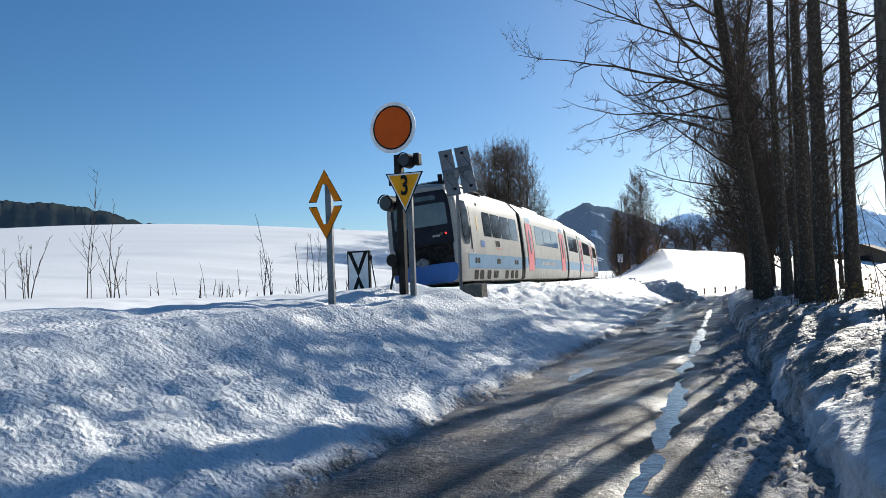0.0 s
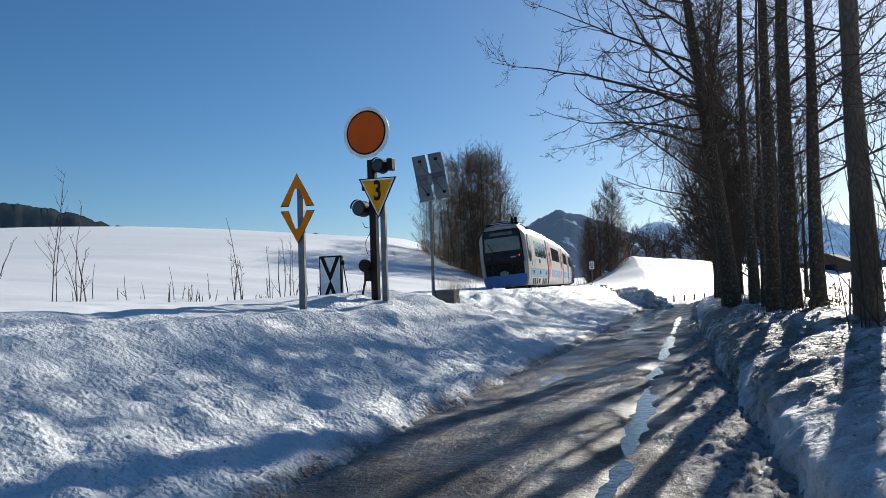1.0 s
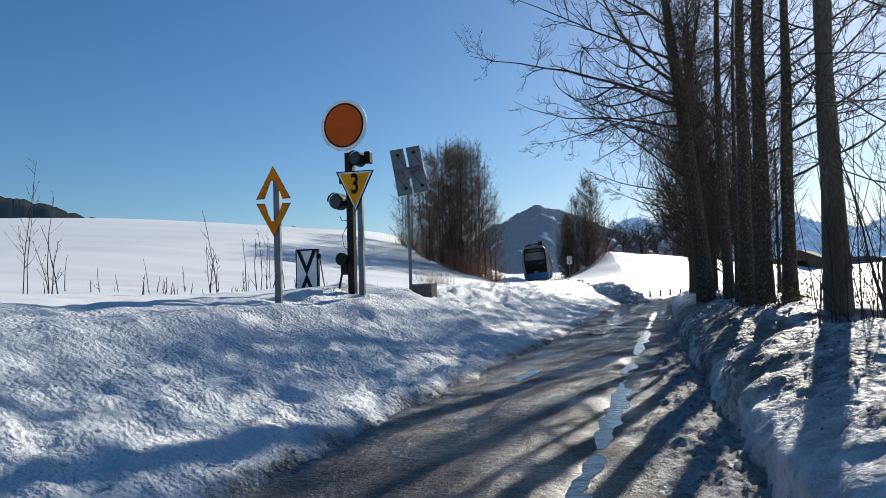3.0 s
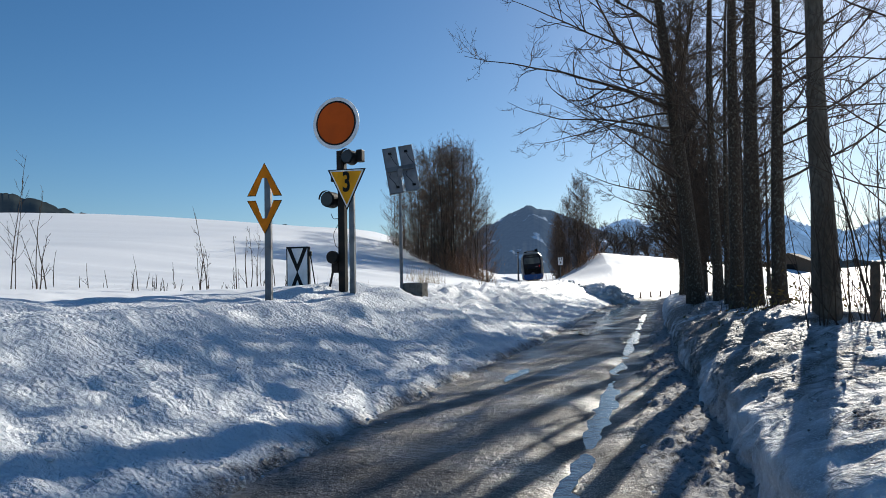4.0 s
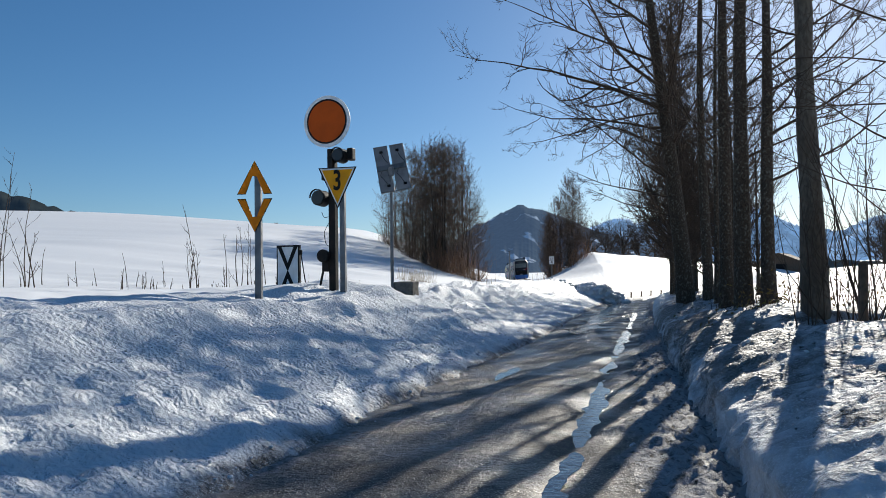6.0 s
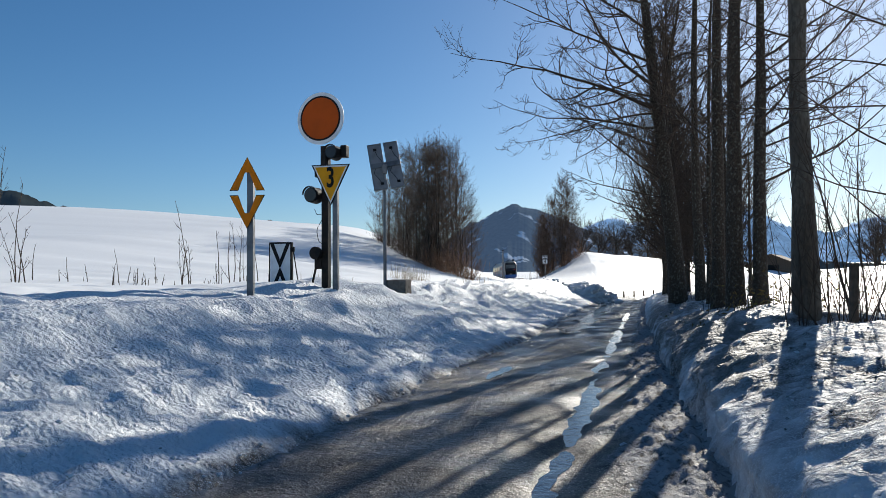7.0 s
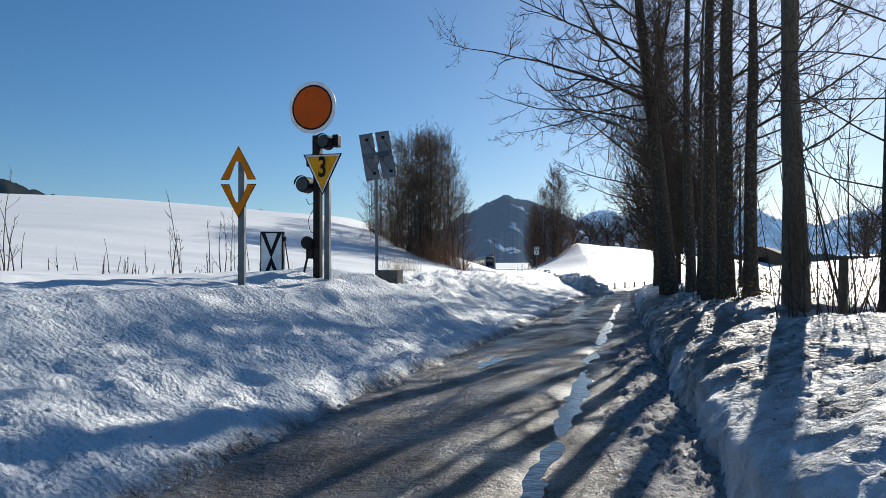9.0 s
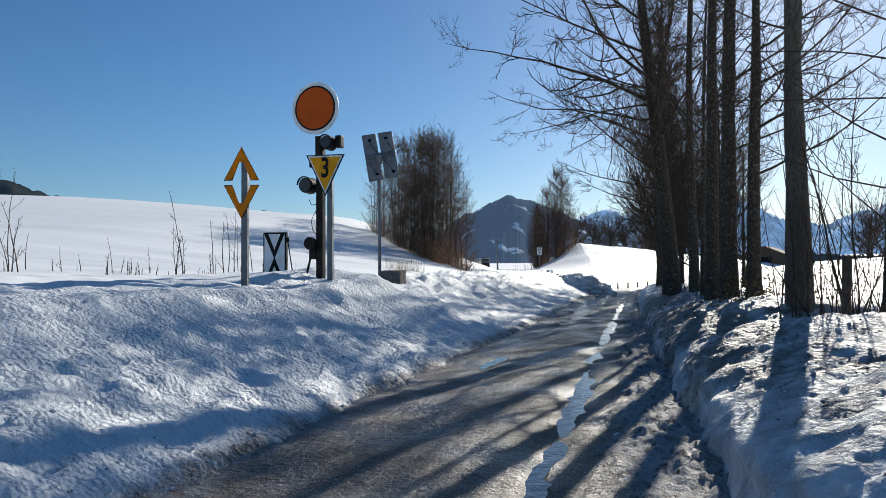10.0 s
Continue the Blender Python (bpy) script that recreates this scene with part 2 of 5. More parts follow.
# haze is put into these tones and emissions, most in the far range
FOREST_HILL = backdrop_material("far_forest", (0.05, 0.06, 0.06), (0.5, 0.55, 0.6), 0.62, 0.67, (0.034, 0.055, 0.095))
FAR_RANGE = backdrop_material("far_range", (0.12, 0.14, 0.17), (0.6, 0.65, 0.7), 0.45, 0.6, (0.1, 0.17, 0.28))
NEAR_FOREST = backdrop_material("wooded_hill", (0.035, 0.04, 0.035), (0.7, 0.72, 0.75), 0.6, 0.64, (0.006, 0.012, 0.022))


# ---- mesh helpers ----
def mesh_of(name, verts, faces, mat, smooth=True):
    """One mesh from arrays of points and of equal-sided faces (or a list of such arrays)."""
    verts = np.asarray(verts, dtype=np.float32)
    groups = faces if isinstance(faces, list) else [faces]
    groups = [np.asarray(g, dtype=np.int32) for g in groups if len(g)]
    me = bpy.data.meshes.new(name)
    me.vertices.add(len(verts))
    me.vertices.foreach_set("co", verts.ravel())
    loops = np.concatenate([g.ravel() for g in groups])
    sizes = np.concatenate([np.full(len(g), g.shape[1], dtype=np.int32) for g in groups])
    me.loops.add(len(loops))
    me.loops.foreach_set("vertex_index", loops)
    me.polygons.add(len(sizes))
    me.polygons.foreach_set("loop_start", np.concatenate([[0], np.cumsum(sizes)[:-1]]).astype(np.int32))
    me.polygons.foreach_set("use_smooth", np.full(len(sizes), smooth))
    me.update(calc_edges=True)
    me.validate()
    for x in (mat if isinstance(mat, (list, tuple)) else [mat]):
        me.materials.append(x)
    return me


def part(name, bm, mat, parent=None, label="", at=None, smooth=False):
    """Links a bmesh as one mesh object under a thing or a part."""
    me = bpy.data.meshes.new(name)
    bm.to_mesh(me)
    bm.free()
    me.materials.append(mat)
    if smooth:
        me.polygons.foreach_set("use_smooth", [True] * len(me.polygons))
    ob = new(name, me)
    if parent is not None:
        ob.parent = parent
    if at is not None:
        ob.matrix_basis = at
    if label:
        tagged(ob, label)
    return ob


def piece(name, me, parent, at):
    ob = new(name, me)
    ob.parent, ob.matrix_basis = parent, at
    return ob


def thing(name, label, category, at, group=""):
    ob = new(name)
    ob.empty_display_size = 0.2
    ob.matrix_basis = at
    return tagged(ob, label, category, group)


def bm_box(w, d, h, at=None, bevel=0.0, bm=None):
    """A box centred on x and y with its base at z = 0."""
    b = bmesh.new()
    bmesh.ops.create_cube(b, size=1, matrix=Matrix.Translation((0, 0, h / 2)) @ Matrix.Diagonal((w, d, h, 1)))
    if bevel:
        bmesh.ops.bevel(b, geom=b.edges[:], offset=bevel, segments=2, affect="EDGES", profile=0.5)
    if at is not None:
        b.transform(at)
    return joined(bm, b)


def joined(bm, b):
    if bm is None:
        return b
    me = bpy.data.meshes.new("tmp")
    b.to_mesh(me)
    b.free()
    bm.from_mesh(me)
    bpy.data.meshes.remove(me)
    return bm


def bm_cyl(r, h, at=None, sides=20, r2=None, bevel=0.0, bm=None):
    b = bmesh.new()
    bmesh.ops.create_cone(b, cap_ends=True, segments=sides, radius1=r, radius2=r if r2 is None else r2, depth=h, matrix=Matrix.Translation((0, 0, h / 2)))
    if bevel:
        bmesh.ops.bevel(b, geom=[e for e in b.edges if len(e.link_faces) == 2 and any(len(f.verts) > 4 for f in e.link_faces)], offset=bevel, segments=2, affect="EDGES")
    if at is not None:
        b.transform(at)
    return joined(bm, b)


def bm_plate(outline, thick, bm=None, at=None):
    """A flat plate from an outline in x and z, thick along +y."""
    b = bmesh.new()
    vs = [b.verts.new((x, 0, z)) for x, z in outline]
    f = b.faces.new(vs)
    r = bmesh.ops.extrude_face_region(b, geom=[f])
    bmesh.ops.translate(b, vec=(0, thick, 0), verts=[v for v in r["geom"] if isinstance(v, bmesh.types.BMVert)])
    bmesh.ops.recalc_face_normals(b, faces=b.faces[:])
    if at is not None:
        b.transform(at)
    return joined(bm, b)


def bm_ring_plate(outer, inner, thick, bm=None, at=None):
    """A flat frame between two outlines with equal counts."""
    b = bmesh.new()
    k = len(outer)
    rows = [[b.verts.new((x, y, z)) for x, z in o] for y in (0, thick) for o in (outer, inner)]
    o0, i0, o1, i1 = rows
    for j in range(k):
        q = (j + 1) % k
        for a, c in ((o0, i0), (i0, i1), (i1, o1), (o1, o0)):
            b.faces.new((a[j], a[q], c[q], c[j]))
    bmesh.ops.recalc_face_normals(b, faces=b.faces[:])
    if at is not None:
        b.transform(at)
    return joined(bm, b)


def tube_arrays(paths, radii, sides):
    """Tubes along many equal-length paths: paths (N, K, 3), radii (N, K). Returns points and quads."""
    n, k, _ = paths.shape
    tan = np.gradient(paths, axis=1)
    tan /= np.linalg.norm(tan, axis=2, keepdims=True) + 1e-9
    ref = np.where(np.abs(tan[..., 2:3]) < 0.9, np.array([0, 0, 1.0]), np.array([1.0, 0, 0]))
    u = np.cross(tan, ref)
    u /= np.linalg.norm(u, axis=2, keepdims=True) + 1e-9
    v = np.cross(tan, u)
    ang = np.arange(sides) * 2 * np.pi / sides
    ring = u[:, :, None] * np.cos(ang)[:, None] + v[:, :, None] * np.sin(ang)[:, None]
    pts = paths[:, :, None] + ring * radii[:, :, None, None]
    idx = np.arange(n * k * sides).reshape(n, k, sides)
    a, b = idx[:, :-1], idx[:, 1:]
    quads = np.stack([a, np.roll(a, -1, 2), np.roll(b, -1, 2), b], -1).reshape(-1, 4)
    return pts.reshape(-1, 3), quads


def cable(name, pts, r, mat, parent=None, sides=6):
    p = np.array(pts, dtype=float)
    t = np.linspace(0, len(p) - 1, len(p) * 5)
    fine = np.stack([np.interp(t, range(len(p)), p[:, i]) for i in range(3)], 1)
    for _ in range(3):
        fine[1:-1] = (fine[:-2] + fine[1:-1] * 2 + fine[2:]) / 4
    v, q = tube_arrays(fine[None], np.full((1, len(fine)), r), sides)
    ob = new(name, mesh_of(name, v, q, mat))
    if parent is not None:
        ob.parent = parent
    return ob


# ---- plan: the road, the track and the lie of the land ----
def smooth_table(ys, xs, step=0.5, spread=6.0):
    y = np.arange(ys[0], ys[-1], step)
    x = np.interp(y, ys, xs)
    k = np.exp(-0.5 * (np.arange(-40, 41) * step / spread) ** 2)
    pad = np.concatenate([x[0] + (x[1] - x[0]) * np.arange(-40, 0), x, x[-1] + (x[-1] - x[-2]) * np.arange(1, 41)])
    return y, np.convolve(pad, k / k.sum(), "valid")


ROAD_Y, ROAD_X = smooth_table([-80, 0, 5.5, 7.5, 12, 18, 25, 42, 58, 66, 75, 90, 160, 400], [-24, -1.15, 0.42, 1.15, 2.65, 4.75, 7.15, 13.1, 19.0, 22.8, 29, 44, 130, 420], 0.5, 2.5)
TRACK_Y, TRACK_X = smooth_table([-120, -40, 0, 12, 28, 36.4, 45, 54, 72.4, 92, 112.6, 134.5, 169, 194, 219, 246, 320, 420], [-78, -33, -12.7, -7.4, -1.2, 1.7, 4.35, 6.85, 11.3, 15.45, 19.2, 22.5, 26.9, 29.1, 30.9, 32.2, 35, 38], 0.5, 7.0)


def road_x(y):
    return np.interp(y, ROAD_Y, ROAD_X)


def track_x(y):
    return np.interp(y, TRACK_Y, TRACK_X)


def rail_z(y):
    """Height of the rail tops."""
    return np.interp(y, [-100, 60, 120, 200, 400], [1.40, 1.46, 1.70, 1.82, 1.86])


def half_width(y):
    return np.interp(y, [0, 8, 25, 45, 60], [1.93, 1.95, 1.90, 1.75, 1.7])


def west_width(y):
    """From the road's middle to the foot of the west bank."""
    return np.interp(y, [0, 6, 8, 12, 16, 25, 45, 60], [2.0, 1.90, 1.84, 1.80, 1.68, 1.60, 1.75, 1.7])


def east_width(y):
    """From the road's middle to the foot of the ploughed wall."""
    return np.interp(y, [0, 5, 8, 14, 22, 48, 60], [1.85, 1.86, 1.88, 1.66, 1.46, 1.30, 1.5])


_rng = np.random.RandomState(4)
_perm = _rng.rand(256, 256)


def vnoise(x, y):
    """Smooth value noise, about -1 to 1."""
    xi, yi = np.floor(x).astype(int), np.floor(y).astype(int)
    fx, fy = x - xi, y - yi
    fx, fy = fx * fx * fx * (fx * (fx * 6 - 15) + 10), fy * fy * fy * (fy * (fy * 6 - 15) + 10)
    a, b = _perm[xi % 256, yi % 256], _perm[(xi + 1) % 256, yi % 256]
    c, d = _perm[xi % 256, (yi + 1) % 256], _perm[(xi + 1) % 256, (yi + 1) % 256]
    return ((a * (1 - fx) + b * fx) * (1 - fy) + (c * (1 - fx) + d * fx) * fy) * 2 - 1


def fbm(x, y, octaves=4, gain=0.5):
    z, amp = np.zeros_like(np.asarray(x, dtype=float)), 1.0
    for i in range(octaves):
        c, s = math.cos(0.7 * i + 0.3), math.sin(0.7 * i + 0.3)
        z = z + amp * vnoise((x * c - y * s) * 2 ** i + 17.3 * i, (x * s + y * c) * 2 ** i + 5.1 * i)
        amp *= gain
    return z


def sstep(a, b, x):
    t = np.clip((x - a) / (b - a), 0, 1)
    return t * t * (3 - 2 * t)


def height(x, y, detail=True):
    """The snow's surface."""
    x, y = np.asarray(x, dtype=float), np.asarray(y, dtype=float)
    wob = 0.10 * vnoise(y * 0.9, y * 0 + 3.3) + 0.06 * vnoise(y * 3.1, y * 0 + 9.1)
    lean = 0.94
    left = (road_x(y) - x) * lean - west_width(y) - wob           # metres beyond the road's west edge
    right = (x - road_x(y)) * lean - east_width(y) + wob * 0.5       # metres beyond its east edge
    dt = (x - track_x(y)) * lean                        # metres east of the track's middle
    zt = rail_z(y)
    # bank between road and track
    crest = 1.47 + 0.10 * vnoise(y * 0.16, y * 0 + 1.7) + 0.16 * np.exp(-((y - 16.0) / 2.6) ** 2) - 0.12 * np.exp(-((y - 19.5) / 2.0) ** 2)
    bank = np.interp(left, [0, 0.12, 0.3, 0.9, 1.8, 2.8, 3.5, 4.6, 7.0], [0, 0.10, 0.20, 0.42, 0.82, 1.24, 1.40, 1.42, 1.36]) / 1.42 * crest
    flat = zt - 0.02 + np.clip(dt, -1.6, 1.6) * 0.075 * sstep(200, 120, y)
    z_left = np.where(left < 6.0, bank, bank + (flat - bank) * sstep(5.0, 7.5, left))
    z_left = z_left + (flat - z_left) * sstep(3.2, 1.9, np.abs(dt)) * (left > 0.5)
    # hill west of the track, cut by the line near y = 70 to 110
    dl = -dt
    up = (0.45 * np.clip((y - 6) / 106, 0, 1) + 0.55 * sstep(6, 112, y)) * (1 - 0.75 * sstep(118, 210, y))
    hill = up * (7.6 * (0.5 * sstep(1.5, 24, dl) + 0.5 * np.clip((dl - 1.5) / 22, 0, 1)) + 3.3 * (0.6 * sstep(16, 62, dl) + 0.4 * np.clip((dl - 16) / 46, 0, 1))) * (1 - 0.25 * sstep(130, 300, dl))
    hill = hill + 0.25 * sstep(2.2, 5.0, dl)
    z_left = np.where(dl > 1.5, flat + hill, z_left)
    # east side: ploughed wall, verge with the trees, then rising fields
    wall = 1.0 + 0.17 * vnoise(y * 0.5, y * 0 + 7.7) + 0.06 * vnoise(y * 1.7, y * 0 + 2.2)
    wall = wall * np.interp(y, [3, 30, 60, 75], [1.05, 0.95, 0.6, 0.35])
    wall = wall * (1 + 0.10 * np.exp(-((y - 4.8) / 1.2) ** 2))
    z_right = np.interp(right, [0, 0.05, 0.12, 0.25, 0.5, 1.0, 1.6, 2.4], [0, 0.25, 0.43, 0.55, 0.66, 0.83, 0.96, 0.98]) * wall
    far = np.sqrt(x * x + y * y)
    z_right = z_right + 0.03 * np.clip(far - 24, 0, 300) * sstep(3, 12, right) + 0.012 * np.clip(far - 324, 0, 700) * sstep(3, 12, right)
    z_right = z_right - 0.35 * sstep(2.5, 5.0, right) * np.exp(-((right - 6) / 4.0) ** 2)
    # snowy knoll east of the line
    kx = dt
    knoll = 3.3 * (0.35 * sstep(2.6, 9, kx) + 0.65 * np.clip((kx - 2.6) / 6.0, 0, 1)) * (1 - np.clip((kx - 8) / 30, 0, 1) * 0.75) * sstep(64, 100, y - 0.12 * kx) * (1 - sstep(118, 175, y))
    z = np.where(left > 0, z_left, np.where(right > 0, z_right, 0.0))
    between = (left > 0) & (dt > 0)
    knoll = knoll * sstep(0, 9, left) * (1 + 0.10 * fbm(x * 0.12, y * 0.12, 3))
    z = np.where(between, z + knoll, z)
    zz = zt - 0.1 + 0.012 * np.clip(far - 200, 0, 900)
    z = np.where(between & (y > 110), np.maximum(z * 0 + zz, zt - 0.1 + knoll), z)
    # the line runs on level between its slopes
    z = np.where((np.abs(dt) < 2.0) & (y > 60), np.minimum(z, flat), z)
    inside = (left <= 0) & (right <= 0)
    if detail:
        near = np.exp(-far / 75.0)
        edge = np.minimum(np.where(left > 0, left, right), 1.0)
        amp = np.clip(edge * 2.5, 0, 1) * near
        track_calm = 0.35 + 0.65 * sstep(1.6, 2.6, np.abs(dt))
        rough_l = sstep(5.0, 1.2, left) * (left > 0)
        rough_r = sstep(4.0, 0.5, right) * (right > 0)
        d = 0.055 * fbm(x * 0.75, y * 0.75, 3) * track_calm
        d = d + (0.055 * rough_l + 0.065 * rough_r) * fbm(x * 2.6, y * 2.6, 3)
        pits = np.abs(fbm(x * 5.5 + 40, y * 5.5, 2))
        d = d + (0.03 * rough_l + 0.018 * rough_r) * (0.4 - pits)
        d = d + (0.012 * rough_l + 0.010 * rough_r) * fbm(x * 13, y * 13, 2)
        d = d + 0.035 * rough_l * (np.abs(fbm(x * 8.5 + 7, y * 8.5, 2)) - 0.3)
        # drifted heaps farther along the bank
        d = d + 0.26 * (np.abs(fbm(x * 1.3, y * 0.8, 4, 0.6)) - 0.3) * sstep(15, 22, y) * sstep(75, 55, y) * sstep(1.0, 2.5, left) * sstep(2.0, 3.2, dt)
        # wind-drawn ribs across the open hillside
        d = d + (0.14 * fbm(x * 0.045 + 3, y * 0.24, 2) + 0.10 * fbm(x * 0.05 + 8, y * 0.62, 2) * sstep(-22, -8, x)) * sstep(3, 8, dl) * sstep(20, 30, y) * sstep(140, 100, y)
        # ploughed furrows along the top of the bank
        d = d + 0.05 * np.sin(left * 5.2 + 1.6 * fbm(x * 0.4, y * 0.4, 2)) * sstep(1.6, 2.4, left) * sstep(5.4, 4.2, left)
        d = d + 0.0035 * fbm(x * 0.5 + 9, y * 0.5, 2) * 8 * np.exp(-far / 160.0) * (dl > 5)
        z = z + d * amp
    return np.where(inside, -0.10, z)


def h1(x, y):
    return float(height(np.array([x]), np.array([y]))[0])


def grown(a, b, first, growth, cap=1e9):
    out, s = [a], first
    while out[-1] < b:
        out.append(out[-1] + s)
        s = min(s * growth, cap)
    return np.array(out)


def build_ground():
    u = np.concatenate([-grown(9, 3600, 0.2, 1.09)[::-1][:-1], np.arange(-9, 1.2, 0.062), np.arange(1.2, 3.4, 0.026), np.arange(3.4, 5.5, 0.06), grown(5.5, 3600, 0.12, 1.08)])
    v = np.concatenate([-grown(0, 300, 0.4, 1.12)[::-1][:-1], np.arange(0, 3, 0.12), np.arange(3, 13, 0.055), grown(13, 3900, 0.066, 1.020, 60)])
    U, V = np.meshgrid(u, v)
    slant = np.interp(V, [-60, 0, 60, 120], [-15, -1.2, 20.2, 30])
    near = sstep(400, 60, np.abs(U))
    X = U + slant * near
    Z = height(X, V)
    # crumbled, undercut face of the ploughed wall
    face = (X - road_x(V)) * 0.94 - east_width(V)
    on_face = sstep(-0.25, 0.0, face) * sstep(1.1, 0.4, face) * (V > 1) * (V < 45) * (Z > 0)
    X = X + on_face * (0.075 * fbm(V * 2.2, Z * 5.0, 3) + 0.028 * fbm(V * 9.0, Z * 13.0, 2))
    nv, nu = X.shape
    verts = np.stack([X, V, Z], -1).reshape(-1, 3)
    i = np.arange(nv * nu).reshape(nv, nu)
    quads = np.stack([i[:-1, :-1], i[:-1, 1:], i[1:, 1:], i[1:, :-1]], -1).reshape(-1, 4)
    me = mesh_of("ground", verts, quads, SNOW)
    left, right = (road_x(V) - X) * 0.94 - west_width(V), (X - road_x(V)) * 0.94 - east_width(V)
    d = 0.6 * sstep(0.35, -0.05, left) * (left > -0.5)
    ridge_soil = np.exp(-((right - 0.50) / 0.45) ** 2) * (0.35 + 0.65 * sstep(5.0, 7.5, V)) * sstep(34, 18, V) * (0.55 + 0.6 * vnoise(V * 0.7, V * 0 + 4.4))
    d = np.where(right > -0.3, 0.22 + 1.25 * np.clip(ridge_soil, 0, 1) + 0.26 * sstep(0.4, 1.2, right), d)
    d = np.where(right > 4, 0.25 * sstep(12, 4, right), d)
    me.attributes.new("dirt", "FLOAT", "POINT").data.foreach_set("value", d.astype(np.float32).ravel())
    rough = 0.10 + 0.9 * sstep(5.5, 3.0, left) * (left > -1) * sstep(90, 30, V)
    rough = np.where(right > -1, 0.12 + 0.88 * sstep(6, 3, right) * sstep(90, 30, V), rough)
    me.attributes.new("crumb", "FLOAT", "POINT").data.foreach_set("value", rough.astype(np.float32).ravel())
    return tagged(new("ground", me), "sunlit snow field with ploughed, gritty roadside banks", "snow field", kind="structure")


def build_road():
    y = np.concatenate([np.arange(-40, 2, 0.5), np.arange(2, 16, 0.06), grown(16, 160, 0.07, 1.02)])
    s = np.concatenate([np.linspace(-1, 0.06, 38), np.linspace(0.08, 0.48, 36), np.linspace(0.5, 1, 40)])
    S, Y = np.meshgrid(s, y)
    hw = half_width(Y) + 0.35
    X = road_x(Y) + S * hw / 0.94
    ruts = -0.045 * np.exp(-((S - 0.27) / 0.085) ** 2) - 0.02 * np.exp(-((S + 0.45) / 0.12) ** 2)
    crown = 0.03 * (1 - S * S)
    Z = ruts + crown + 0.007 * fbm(X * 3.5, Y * 3.5, 4) + 0.01 * fbm(X * 0.8, Y * 0.8, 2)
    slush = sstep(0.42, 0.58, S + 0.06 * fbm(X * 1.5, Y * 1.5, 3))
    Z = Z + slush * (0.045 + 0.06 * np.abs(fbm(X * 6, Y * 6, 3)) + 0.025 * fbm(X * 14, Y * 14, 2)) * sstep(1.0, 0.9, np.abs(S) - 0.05)
    left_slush = sstep(-0.66, -0.82, S + 0.05 * fbm(X * 1.5, Y * 1.5, 3))
    Z = Z + left_slush * (0.02 + 0.02 * fbm(X * 7, Y * 7, 3))
    Z = Z - 0.10 * sstep(0.93, 1.0, np.abs(S))
    n, k = X.shape
    i = np.arange(n * k).reshape(n, k)
    quads = np.stack([i[:-1, :-1], i[:-1, 1:], i[1:, 1:], i[1:, :-1]], -1).reshape(-1, 4)
    me = mesh_of("road", np.stack([X, Y, Z], -1).reshape(-1, 3), quads, ROAD)
    far_ice = sstep(22, 34, Y) * sstep(0.35, -0.1, S) * sstep(-0.75, -0.55, S)
    dirt = np.clip(0.95 * slush + left_slush * 0.8 + 0.35 * far_ice, 0, 1)
    me.attributes.new("dirt", "FLOAT", "POINT").data.foreach_set("value", dirt.astype(np.float32).ravel())
    return tagged(new("road", me), "narrow wet asphalt lane with grit and slush", "road", kind="structure")


def puddle_strip(name, y0, y1, off, wide, seed, label, level=0.012):
    """A ribbon of standing melt water with a ragged edge; off and wide are metres from the road's middle."""
    y = np.arange(y0, y1, 0.035 if y1 < 30 else 0.12)
    mid = road_x(y) + off + 0.10 * vnoise(y * 0.8, y * 0 + seed) + 0.05 * vnoise(y * 2.7, y * 0 + seed + 3)
    w = wide * np.clip(0.55 + 0.5 * vnoise(y * 0.9, y * 0 + seed + 8) + 0.3 * vnoise(y * 3.3, y * 0 + seed + 5) + 0.12 * vnoise(y * 8.7, y * 0 + seed + 1), 0.45, 1.4)
    w = w * np.clip(np.minimum(y - y0, y1 - y) * 2.5, 0.02, 1)
    s = np.linspace(-1, 1, 7)
    X = mid[:, None] + s[None] * w[:, None] * (1 + 0.15 * vnoise(y[:, None] * 7 + s * 9, s[None] * 6 + seed + y[:, None] * 0))
    Y = np.repeat(y[:, None], 7, 1)
    Z = np.full_like(X, 0.0)
    Z += level
    n, k = X.shape
    i = np.arange(n * k).reshape(n, k)
    quads = np.stack([i[:-1, :-1], i[:-1, 1:], i[1:, 1:], i[1:, :-1]], -1).reshape(-1, 4)
    return tagged(new(name, mesh_of(name, np.stack([X, Y, Z], -1).reshape(-1, 3), quads, WATER)), label, "puddle", kind="structure")


build_ground()
build_road()
puddle_strip("water", 3.0, 34, 0.62, 0.30, 2.0, "long meltwater puddle in the wheel rut reflecting the sky", -0.007)
puddle_strip("water", 11.8, 13.6, -1.15, 0.11, 6.0, "small shallow puddle near the road edge", 0.006)
puddle_strip("water", 21, 46, -0.75, 0.62, 11.0, "broad sheet of meltwater on the lane", 0.034)


